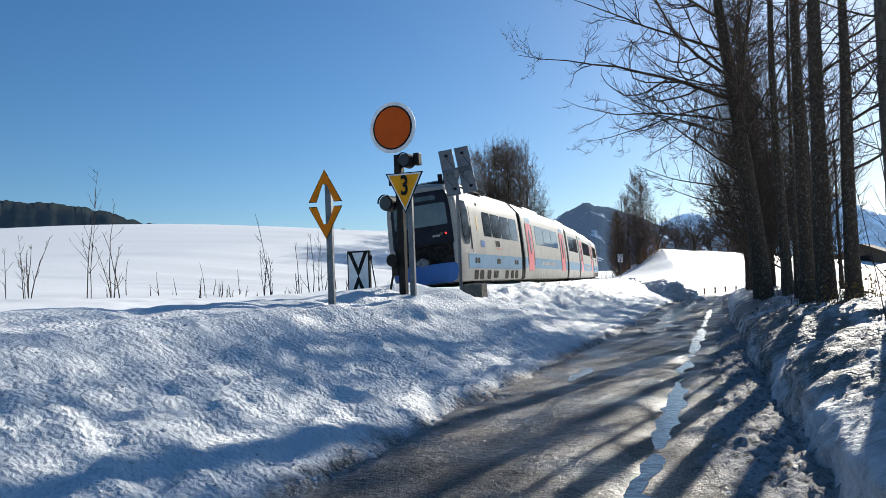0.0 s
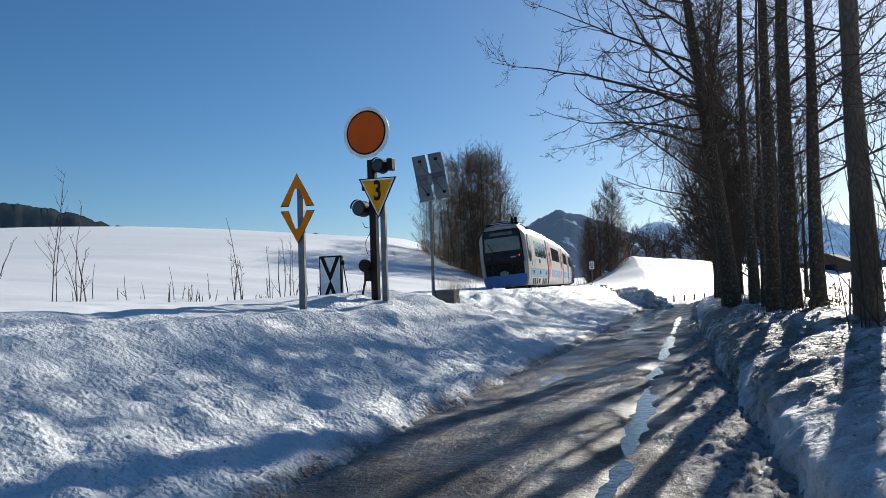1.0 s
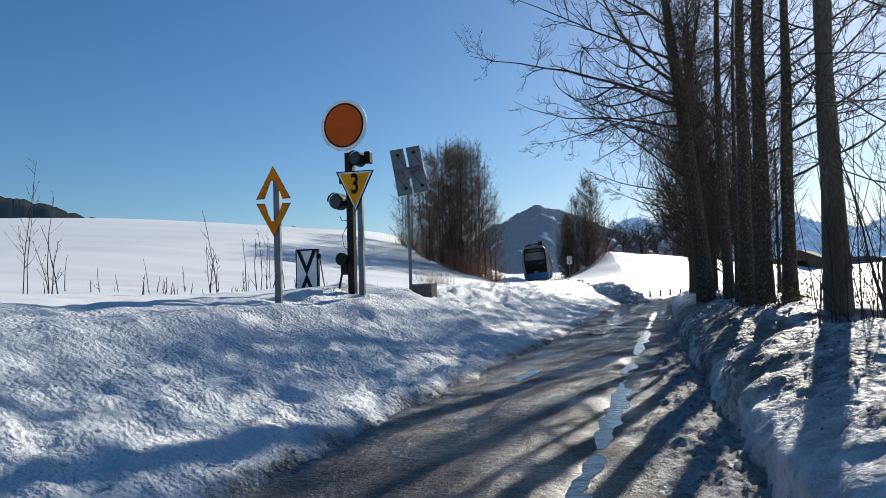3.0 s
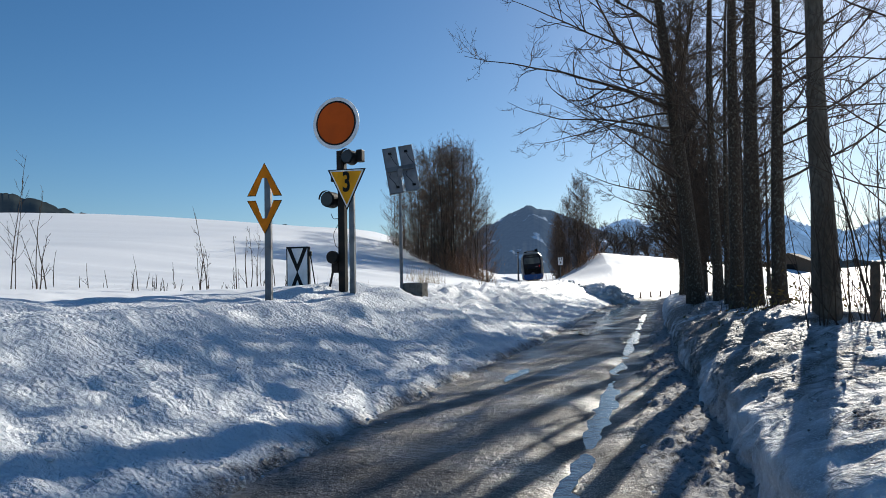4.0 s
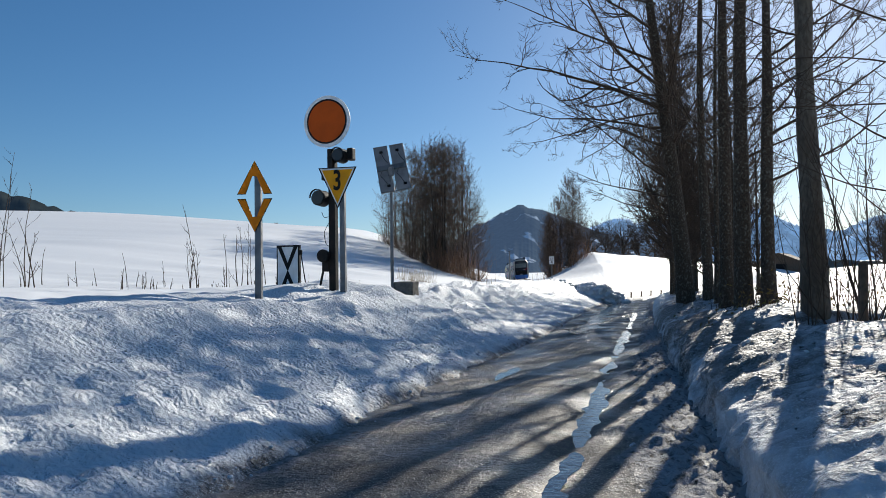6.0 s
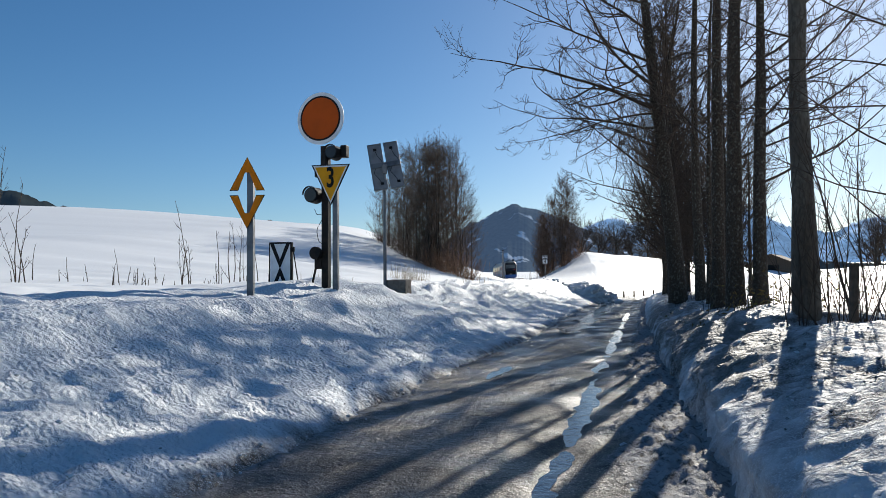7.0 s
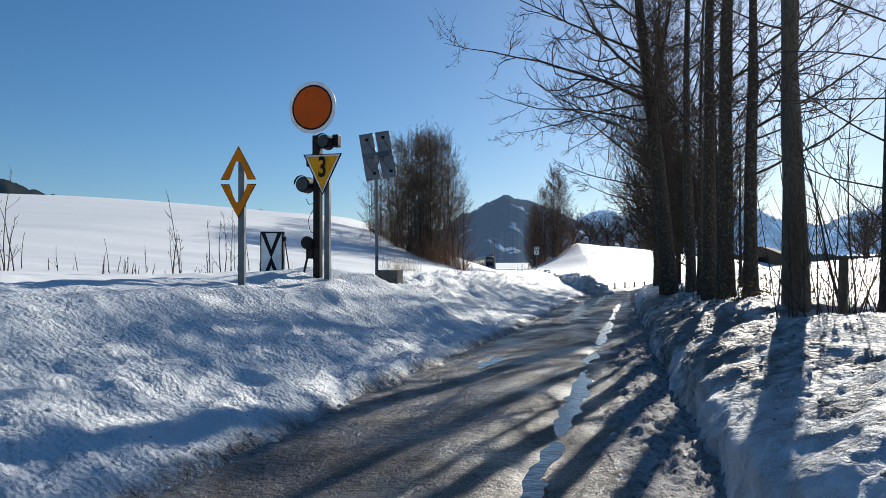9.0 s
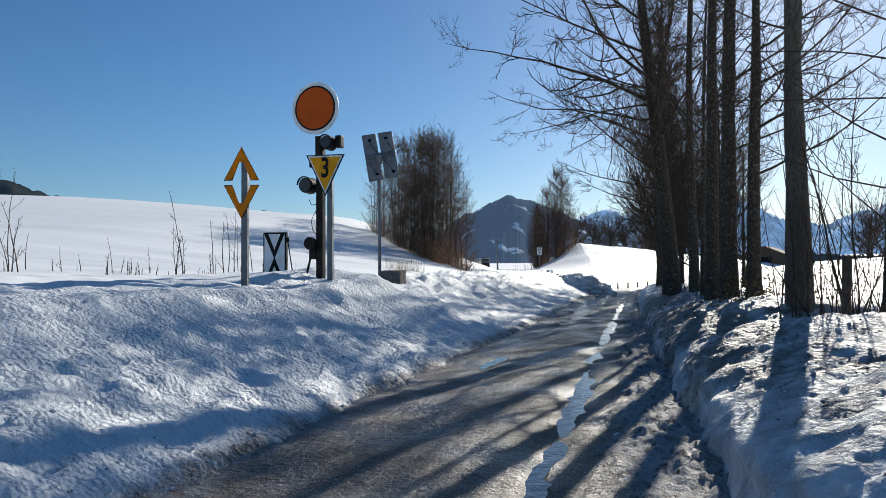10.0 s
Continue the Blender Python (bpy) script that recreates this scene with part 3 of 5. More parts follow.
# ---- distance: mountains and wooded hills ----
def ridge(name, az, el, dist, depth, mat, label, seed, rough=1.0, base=-0.6):
    """A mountain range from the heights of its skyline (degrees along the compass), rounded to front and back."""
    a = np.linspace(az[0], az[-1], 260)
    e = np.interp(a, az, el)
    k = np.exp(-0.5 * (np.arange(-6, 7) / 2.0) ** 2)
    e = np.convolve(np.pad(e, 6, "edge"), k / k.sum(), "valid")
    rows = []
    prof = [(-1.0, 0.0), (-0.8, 0.16), (-0.6, 0.36), (-0.4, 0.58), (-0.25, 0.75), (-0.12, 0.89), (0.0, 1.0), (0.15, 0.9), (0.5, 0.5), (1.0, 0.0)]
    for q, h in prof:
        D = dist + q * depth * (1 + 0.25 * vnoise(a * 0.8 + seed, a * 0 + q * 2))
        top = np.tan(np.radians(e)) * dist
        low = math.tan(radians(base)) * dist
        z = low + (top - low) * h
        z = z + rough * dist * 0.0022 * fbm(a * 1.6 + seed, a * 0 + q * 5, 4) * (h > 0.05) + rough * dist * 0.0007 * fbm(a * 12, a * 0 + q * 9 + seed, 2) * (h > 0.2)
        rows.append(np.stack([np.sin(np.radians(a)) * D, np.cos(np.radians(a)) * D, z + 1.6], -1))
    P = np.array(rows)
    n, k, _ = P.shape
    i = np.arange(n * k).reshape(n, k)
    quads = np.stack([i[:-1, :-1], i[:-1, 1:], i[1:, 1:], i[1:, :-1]], -1).reshape(-1, 4)
    return tagged(new(name, mesh_of(name, P.reshape(-1, 3), quads, mat)), label, "mountain", kind="structure")


ridge("backdrop", [1.5, 3, 5, 6.5, 8, 9.6, 11.5, 13.5, 16, 19, 22], [0.5, 2.2, 3.8, 4.6, 5.3, 5.8, 5.2, 4.3, 3.3, 2.2, 1.2], 2500, 700, FOREST_HILL, "wooded mountain with snowy clearings, tinted blue for haze", 3.0)
ridge("backdrop", [10, 13, 15.5, 16.6, 18, 20, 23, 25, 26.5, 28, 30, 31.5, 33, 36, 40], [1.5, 3.2, 4.2, 4.6, 4.2, 4.4, 4.3, 4.9, 5.0, 4.0, 3.2, 2.9, 3.6, 4.6, 5.0], 4200, 500, FAR_RANGE, "distant mountain range under snow, paled for haze", 8.0, 1.4)
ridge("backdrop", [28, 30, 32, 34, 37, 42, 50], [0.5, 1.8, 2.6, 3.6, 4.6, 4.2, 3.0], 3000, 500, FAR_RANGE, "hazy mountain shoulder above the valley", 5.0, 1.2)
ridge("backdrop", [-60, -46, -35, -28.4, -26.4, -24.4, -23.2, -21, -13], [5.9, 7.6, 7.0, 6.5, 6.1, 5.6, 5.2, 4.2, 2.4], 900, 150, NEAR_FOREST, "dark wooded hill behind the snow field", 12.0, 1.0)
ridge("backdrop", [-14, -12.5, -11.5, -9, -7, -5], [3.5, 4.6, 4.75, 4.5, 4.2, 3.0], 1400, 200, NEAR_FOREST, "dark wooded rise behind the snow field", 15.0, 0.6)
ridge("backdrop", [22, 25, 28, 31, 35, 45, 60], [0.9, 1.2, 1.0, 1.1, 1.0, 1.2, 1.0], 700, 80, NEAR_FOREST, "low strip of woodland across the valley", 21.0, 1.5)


# ---- railway line ----
def cant(y):
    return np.interp(y, [-50, 20, 90, 150, 230], [3.0, 4.5, 4.5, 2.5, 0.0])


TY = np.arange(-100, 400, 0.5)
TX = track_x(TY)
TS = np.concatenate([[0], np.cumsum(np.hypot(np.diff(TX), np.diff(TY)))])
S0 = float(np.interp(27.5, TY, TS))     # rear of the train when the shot begins


def on_track(s):
    y = float(np.interp(s, TS, TY))
    return float(np.interp(y, TY, TX)), y, float(rail_z(y))


def chord_pose(s0, s1):
    """Pose of a stiff body whose ends stand on the track at s0 and s1; its origin is at s0."""
    a, b = on_track(s0), on_track(s1)
    turn = math.degrees(math.atan2(-(b[0] - a[0]), b[1] - a[1]))
    rise = math.degrees(math.atan2(b[2] - a[2], s1 - s0))
    return pose(*a, rise, -float(cant((a[1] + b[1]) / 2)), turn)


def build_line():
    line = thing("railway_track", "single railway line half buried in snow", "railway track", pose(0, 0, 0))
    line["kind"] = "structure"
    y = np.arange(-60, 330, 1.0)
    s = np.interp(y, TY, TS)
    for side in (-0.7525, 0.7525):
        pts = []
        for k in s:
            m = chord_pose(k, k + 0.5)
            pts.append([m @ Vector((side + dx, 0, dz)) for dx, dz in ((-0.035, 0), (0.035, 0), (0.035, -0.04), (0.01, -0.05), (0.01, -0.13), (0.06, -0.15), (-0.06, -0.15), (-0.01, -0.13), (-0.01, -0.05), (-0.035, -0.04))])
        P = np.array(pts)
        n, k, _ = P.shape
        i = np.arange(n * k).reshape(n, k)
        a, b = i[:-1], i[1:]
        q = np.stack([a, np.roll(a, -1, 1), np.roll(b, -1, 1), b], -1).reshape(-1, 4)
        ob = new("rail", mesh_of("rail", P.reshape(-1, 3), q, RUST, False))
        ob.parent = line
    me = bpy.data.meshes.new("sleeper")
    b = bm_box(2.5, 0.26, 0.14, Matrix.Translation((0, 0, -0.29)), 0.02)
    b.to_mesh(me)
    b.free()
    me.materials.append(WOOD)
    for k in np.arange(S0 - 24, S0 + 120, 0.62):
        piece("sleeper", me, line, chord_pose(float(k), float(k) + 0.5))
    return line


build_line()

# ---- the train: five short cars ----
PROFILE = [(0.0, 0.20), (1.26, 0.20), (1.34, 0.24), (1.43, 0.70), (1.48, 1.25), (1.485, 1.6), (1.485, 2.1), (1.46, 2.9), (1.435, 3.28), (1.40, 3.42), (1.33, 3.50), (1.05, 3.86), (0.96, 3.95), (0.85, 3.99), (0.4, 4.06), (0.0, 4.08)]


def loft(name, stations, mat):
    """A shell through cross-sections: stations are (y, half-width scale, height scale about the sill, x bulge)."""
    right = [(x, z) for x, z in PROFILE]
    full = right + [(-x, z) for x, z in reversed(right[1:-1])]
    rows = []
    for y, sx, sz in stations:
        rows.append([(x * sx, y, 0.30 + (z - 0.30) * sz) for x, z in full])
    P = np.array(rows)
    n, k, _ = P.shape
    i = np.arange(n * k).reshape(n, k)
    a, b = i[:-1], i[1:]
    q = np.stack([a, np.roll(a, -1, 1), np.roll(b, -1, 1), b], -1).reshape(-1, 4)
    me = mesh_of(name, P.reshape(-1, 3), q, mat)
    bm = bmesh.new()
    bm.from_mesh(me)
    bm.verts.ensure_lookup_table()
    bm.faces.new([bm.verts[j] for j in range(k)])
    bm.faces.new([bm.verts[(n - 1) * k + j] for j in reversed(range(k))])
    bmesh.ops.recalc_face_normals(bm, faces=bm.faces[:])
    bpy.data.meshes.remove(me)
    return bm


def side_x(z):
    return float(np.interp(z, [p[1] for p in PROFILE[1:]], [p[0] for p in PROFILE[1:]]))


def side_panel(y0, y1, z0, z1, thick=0.012, side=1, corner=0.06):
    """A panel that follows the body's side between two heights, standing proud by its thickness."""
    bm = bmesh.new()
    zs = np.linspace(z0, z1, 6)
    ins = [corner if j in (0, 5) else 0.0 for j in range(6)]
    rows = []
    for off in (-0.03, thick):
        rows.append([[bm.verts.new((side * (side_x(z) + off), y, z)) for y in (y0 + c, y1 - c)] for z, c in zip(zs, ins)])
    for j in range(5):
        for r in (0, 1):
            bm.faces.new((rows[r][j][0], rows[r][j][1], rows[r][j + 1][1], rows[r][j + 1][0]))
        for e in (0, 1):
            bm.faces.new((rows[0][j][e], rows[0][j + 1][e], rows[1][j + 1][e], rows[1][j][e]))
    for j in (0, 5):
        bm.faces.new((rows[0][j][0], rows[0][j][1], rows[1][j][1], rows[1][j][0]))
    bmesh.ops.recalc_face_normals(bm, faces=bm.faces[:])
    return bm


def underframe(car, y0, y1):
    """Dark bogie and skirts with louvred openings at the foot of a car."""
    bm = bm_box(2.3, y1 - y0, 0.42, Matrix.Translation((0, (y0 + y1) / 2, 0.12)), 0.04)
    part("bogie_frame", bm, RUBBER, car)
    for y in (y0 + 0.55, y1 - 0.55):
        for sx in (-0.75, 0.75):
            part("wheel", bm_cyl(0.40, 0.13, pose(sx - 0.065, y, 0.40, 0, 90, 0), 24, bevel=0.02), DARK_STEEL, car)


def windows(car, spans, z0=1.98, z1=2.98):
    for side in (1, -1):
        for a, b in spans:
            part("window", side_panel(a, b, z0, z1, 0.010, side), GLASS, car)


def door(car, y, side):
    d = part("door", side_panel(y - 0.62, y + 0.62, 0.62, 2.98, 0.014, side, 0.03), RED, car, "red double door with an oval pane")
    ring, oval = [], bmesh.new()
    for i in range(20):
        t = i / 20 * 2 * math.pi
        z = 2.05 + 0.62 * math.sin(t)
        ring.append(oval.verts.new((side * (side_x(z) + 0.022), y + 0.20 * math.cos(t), z)))
    oval.faces.new(ring)
    r = bmesh.ops.extrude_face_region(oval, geom=oval.faces[:])
    bmesh.ops.translate(oval, vec=(-side * 0.03, 0, 0), verts=[v for v in r["geom"] if isinstance(v, bmesh.types.BMVert)])
    bmesh.ops.recalc_face_normals(oval, faces=oval.faces[:])
    part("window", oval, GLASS, car)
    for dy in (-0.72, 0.72):
        part("door_pillar", side_panel(y + dy - 0.09, y + dy + 0.09, 0.9, 2.95, 0.010, side, 0.02), NAVY, car)
    part("door_header", side_panel(y - 0.55, y + 0.55, 3.04, 3.30, 0.010, side, 0.02), PALE_BLUE, car)


def cab_car(train, length):
    """An end car; its cab face looks towards -y at y = 0."""
    st = [(-0.02, 0.955, 0.935), (0.06, 0.97, 0.955), (0.20, 0.975, 0.975), (0.42, 0.99, 0.99), (0.8, 1.0, 1.0), (length - 0.5, 1.0, 1.0), (length - 0.34, 1.0, 1.0), (length - 0.32, 0.995, 0.998)]
    car = part("car_body", loft("car_body", st, BODY), BODY, train, "dusty white end car with dark cab front", smooth=True)
    car.data.polygons.foreach_set("use_smooth", [len(p.vertices) == 4 for p in car.data.polygons])
    # cab face, from the roof down: dark surround, windscreen, coupler bay, blue apron
    def bowed(outline, y_mid, y_edge, thick, mat, name, label=""):
        """A plate whose middle stands further out than its sides."""
        bm = bmesh.new()
        k = 9
        xs = np.linspace(-1, 1, k)
        rows = []
        for dy in (0, thick):
            for zf, hwid in outline:
                rows.append([bm.verts.new((x * hwid, y_mid + (y_edge - y_mid) * (x * hwid / 1.3) ** 2 + dy, zf)) for x in xs])
        m = len(outline)
        for r in range(2):
            for i in range(m - 1):
                for j in range(k - 1):
                    bm.faces.new((rows[r * m + i][j], rows[r * m + i][j + 1], rows[r * m + i + 1][j + 1], rows[r * m + i + 1][j]))
        for i in range(m - 1):
            for j in (0, k - 1):
                bm.faces.new((rows[i][j], rows[i + 1][j], rows[m + i + 1][j], rows[m + i][j]))
        for i in (0, m - 1):
            for j in range(k - 1):
                bm.faces.new((rows[i][j], rows[i][j + 1], rows[m + i][j + 1], rows[m + i][j]))
        bmesh.ops.recalc_face_normals(bm, faces=bm.faces[:])
        return part(name, bm, mat, car, label, smooth=False)
    bowed([(1.62, 1.18), (1.70, 1.23), (2.9, 1.20), (3.42, 1.15), (3.60, 1.10), (3.66, 1.04)], -0.16, -0.04, 0.20, NAVY, "front_surround", "dark navy front mask")
    bowed([(2.36, 1.02), (2.42, 1.08), (3.12, 1.05), (3.18, 1.00)], -0.182, -0.06, 0.06, SCREEN, "windscreen")
    bowed([(3.32, 0.72), (3.50, 0.68)], -0.178, -0.055, 0.05, GLASS, "destination_display")
    # black plate on the closed front, for the shade inside the coupler recess
    bowed([(0.72, 1.14), (1.66, 1.22)], -0.08, -0.035, 0.12, RUBBER, "coupler_bay", "black plate for the shaded coupler bay")
    bowed([(0.20, 1.02), (0.28, 1.18), (0.62, 1.30), (0.92, 1.27)], -0.30, -0.05, 0.32, BLUE, "front_apron", "blue bumper apron")
    bowed([(1.62, 1.14), (1.70, 1.16)], -0.20, -0.08, 0.10, SIGN_BLACK, "bumper_strip")
    for sx in (-1, 1):
        part("front_corner", bm_box(0.20, 0.30, 0.80, pose(sx * 1.24, 0.06, 0.86, 0, 0, sx * 24), 0.07), BODY, car)
        part("tail_lamp", bm_cyl(0.035, 0.08, pose(sx * 0.98, -0.10, 2.02, 90, 0, 0), 14), LAMP_RED if sx > 0 else LENS, car)
        part("headlamp", bm_cyl(0.07, 0.08, pose(sx * 0.82, -0.125, 2.02, 90, 0, 0), 14), LENS, car)
        # cab side window: a tall dark pane that narrows to the foot
        bm = side_panel(0.36, 1.12, 1.60, 3.25, 0.012, sx, 0.18)
        part("cab_window", bm, GLASS, car)
        part("gold_lettering", side_panel(2.05, 2.22, 2.15, 2.75, 0.008, sx, 0.01), GOLD, car)
        part("emblem", side_panel(2.35, 2.85, 1.52, 1.78, 0.010, sx, 0.03), BLUE, car, "small blue emblem plate")
        for i in range(3):
            part("lettering_bar", side_panel(4.4 + 0.22 * i, 4.56 + 0.22 * i, 1.60, 1.84, 0.008, sx, 0.005), RUBBER, car)
        part("lettering_bar", side_panel(4.5, 5.4, 1.50, 1.53, 0.008, sx, 0.005), RED, car)
        part("blue_band", side_panel(0.75, length - 0.36, 0.66, 1.22, 0.008, sx, 0.01), PALE_BLUE, car, "pale blue lower band")
        for y in (1.5, 1.85, 4.4, 7.2, 7.55):
            part("vent", side_panel(y, y + (0.24 if y != 4.4 else 0.5), 0.86, 1.08, 0.014, sx, 0.05), RUBBER, car)
        # black panels on the closed skirt, for the shade in its openings
        for y in (1.45, 2.15, 3.1, 5.7, 6.6, 7.3):
            part("skirt_opening", side_panel(y, y + 0.48, 0.24, 0.60, 0.010, sx, 0.05), RUBBER, car)
        for i in range(4):
            part("louvre", side_panel(4.0 + 0.17 * i, 4.09 + 0.17 * i, 0.28, 0.58, 0.014, sx, 0.01), RUBBER, car)
        part("door_seam", side_panel(1.30, 1.325, 1.30, 3.40, 0.006, sx, 0.002), RUBBER, car)
        part("side_lamp", side_panel(2.3, 2.42, 3.20, 3.30, 0.016, sx, 0.02), RUBBER, car)
        part("grab_rail", bm_cyl(0.02, 0.9, pose(sx * 1.49, 1.22, 1.4), 8), STEEL, car)
    part("coupler", bm_cyl(0.17, 0.32, pose(0, 0.0, 1.02, 90, 0, 0), 18, bevel=0.02), STEEL, car, "round steel coupler")
    part("coupler_head", bm_box(0.62, 0.34, 0.30, pose(0, -0.12, 0.86), 0.05), DARK_STEEL, car)
    for sx in (-0.16, 0.16):
        part("coupler_ring", bm_cyl(0.10, 0.06, pose(sx, -0.28, 1.01, 90, 0, 0), 16, bevel=0.012), STEEL, car)
    part("wiper", bm_box(0.04, 0.03, 0.55, pose(-0.62, -0.20, 2.42, 0, -28, 0)), RUBBER, car)
    part("number_bar", bm_box(0.30, 0.03, 0.08, pose(0.60, -0.150, 1.92)), PANEL_BACK, car)
    windows(car, [(2.9, 3.95), (4.03, 5.35), (5.43, 6.75), (6.83, 8.1)])
    # roof gear
    part("roof_hatch", bm_box(1.5, 2.2, 0.14, pose(0, 2.0, 4.04), 0.04), ROOF, car)
    for i in range(6):
        part("roof_grille", bm_box(1.3, 0.18, 0.06, pose(0, 1.2 + 0.3 * i, 4.17), 0.01), RUBBER, car)
    part("roof_rail", bm_box(2.0, 0.16, 0.16, pose(0, 0.62, 3.93), 0.03), RUBBER, car)
    for sx in (0.60, 0.82):
        part("exhaust", bm_cyl(0.095, 0.50, pose(sx, 0.95, 3.92), 14), RUBBER, car)
    for sx in (-1, 1):
        part("roof_louvre", bm_box(0.5, 1.8, 0.05, pose(sx * 0.98, 3.4, 3.93, 0, sx * 33, 0), 0.01), RUBBER, car)
    part("bellows", bellows_mesh(length - 0.36, length + 0.34), RUBBER, car)
    underframe(car, 2.0, 4.4)
    return car


def bellows_mesh(y0, y1):
    st = [(y0, 0.965, 0.98), ((y0 + y1) / 2, 0.93, 0.965), (y1, 0.965, 0.98)]
    return loft("bellows", st, RUBBER)


def middle_car(train, length, doors, spans):
    car = part("car_body", loft("car_body", [(0.31, 0.995, 0.998), (0.33, 1, 1), (0.5, 1, 1), (length - 0.5, 1, 1), (length - 0.33, 1, 1), (length - 0.31, 0.995, 0.998)], BODY), BODY, train, "dusty white middle car with blue band", smooth=True)
    car.data.polygons.foreach_set("use_smooth", [len(p.vertices) == 4 for p in car.data.polygons])
    for side in (1, -1):
        for y in doors:
            door(car, y, side)
        edges = [0.34] + [v for y in doors for v in (y - 0.85, y + 0.85)] + [length - 0.34]
        for a, b in zip(edges[::2], edges[1::2]):
            if b - a > 0.3:
                part("blue_band", side_panel(a, b, 0.72, 1.26, 0.008, side, 0.01), PALE_BLUE, car, "pale blue lower band")
        if len(doors) > 1:
            m = length / 2
            for i in range(11):
                part("lettering_bar", side_panel(m - 2.0 + 0.36 * i, m - 1.74 + 0.36 * i, 0.92, 1.10, 0.012, side, 0.005), BODY, car)
    windows(car, spans)
    part("bellows", bellows_mesh(length - 0.36, length + 0.34), RUBBER, car)
    part("roof_unit", bm_box(1.4, min(4.0, length - 3), 0.2, pose(0, length / 2, 4.02), 0.05), ROOF, car)
    if length < 9:
        underframe(car, length / 2 - 1.2, length / 2 + 1.2)
    return car


CAR_LENGTH = [8.8, 13.2, 6.8, 13.2, 8.8]


def build_train():
    train = thing("train", "dusty white and blue diesel railcar of five sections with red doors", "train", chord_pose(S0, S0 + CAR_LENGTH[0]))
    cars = [cab_car(train, CAR_LENGTH[0]),
            middle_car(train, CAR_LENGTH[1], (1.8, 11.4), [(3.3, 5.4), (5.5, 7.7), (7.8, 9.9)]),
            middle_car(train, CAR_LENGTH[2], (), [(1.0, 3.4), (3.5, 5.9)]),
            middle_car(train, CAR_LENGTH[3], (1.8, 11.4), [(3.3, 5.4), (5.5, 7.7), (7.8, 9.9)])]
    lead = cars[0].copy()
    scene.collection.objects.link(lead)
    lead.parent = train
    for o in cars[0].children:
        c = o.copy()
        scene.collection.objects.link(c)
        c.parent = lead
    cars.append(lead)
    return train, cars


TRAIN, CARS = build_train()


# ---- signals and signs on the bank ----
def ground_at(x, y, sink=0.0):
    return h1(x, y) - sink


def text_mesh(body, size, thick):
    """Characters in the built-in font as a mesh in x and z."""
    cu = bpy.data.curves.new("tmp", "FONT")
    cu.body, cu.size, cu.extrude, cu.align_x, cu.align_y = body, size, thick, "CENTER", "CENTER"
    cu.offset = size * 0.022
    ob = bpy.data.objects.new("tmp", cu)
    scene.collection.objects.link(ob)
    me = bpy.data.meshes.new_from_object(ob.evaluated_get(bpy.context.evaluated_depsgraph_get()))
    bpy.data.objects.remove(ob)
    bm = bmesh.new()
    bm.from_mesh(me)
    bpy.data.meshes.remove(me)
    bm.transform(pose(0, 0, 0, 90, 0, 0))
    return bm


def arc(r, n=48, z=0.0):
    return [(r * math.cos(2 * math.pi * i / n), z + r * math.sin(2 * math.pi * i / n)) for i in range(n)]


def tri(w, h, z=0.0):
    """Triangle on its point: half-width w at the top z + h, the point at z."""
    return [(-w, z + h), (0, z), (w, z + h)]


def channel_post(h, w, d):
    """An upright of U-section, open to the back."""
    t = 0.010
    bm = bm_box(2 * w, t, h, pose(0, -d + t / 2, 0))
    for sx in (-1, 1):
        bm = bm_box(t, 2 * d - t, h, pose(sx * (w - t / 2), t / 2, 0), 0.0, bm)
    return bm


def arrow_sign(x, y, foot, turn):
    s = thing("arrow_sign", "amber double chevron railway board on a steel post", "railway sign", pose(x, y, foot, 0, 0, turn))
    part("post", channel_post(2.62, 0.052, 0.045), STEEL, s, "galvanised channel post", at=pose(0.02, 0.02, -0.4))
    def chev(w, h, t):
        """An upward chevron with a blunt inner notch; its point is at z = 0."""
        return [(-w, -h), (0, 0), (w, -h), (w - t, -h), (0.04, -h * 0.46), (-0.04, -h * 0.46), (-w + t, -h)]
    for flip in (1, -1):
        m = pose(0, 0, 0) if flip > 0 else Matrix.Scale(-1, 4, (0, 0, 1))
        base = 2.445 if flip > 0 else 1.245
        b = bm_plate(chev(0.30, 0.563, 0.145), 0.012, None, Matrix.Translation((-0.02, -0.055, base)) @ m)
        bmesh.ops.recalc_face_normals(b, faces=b.faces[:])
        part("board_edge", b, SIGN_BLACK, s)
        sh = [(px * 0.945, pz * 0.955 - 0.014) for px, pz in chev(0.30, 0.563, 0.135)]
        b = bm_plate(sh, 0.008, None, Matrix.Translation((-0.02, -0.063, base)) @ m)
        bmesh.ops.recalc_face_normals(b, faces=b.faces[:])
        part("chevron", b, AMBER, s, "amber chevron with black edge")
    return s


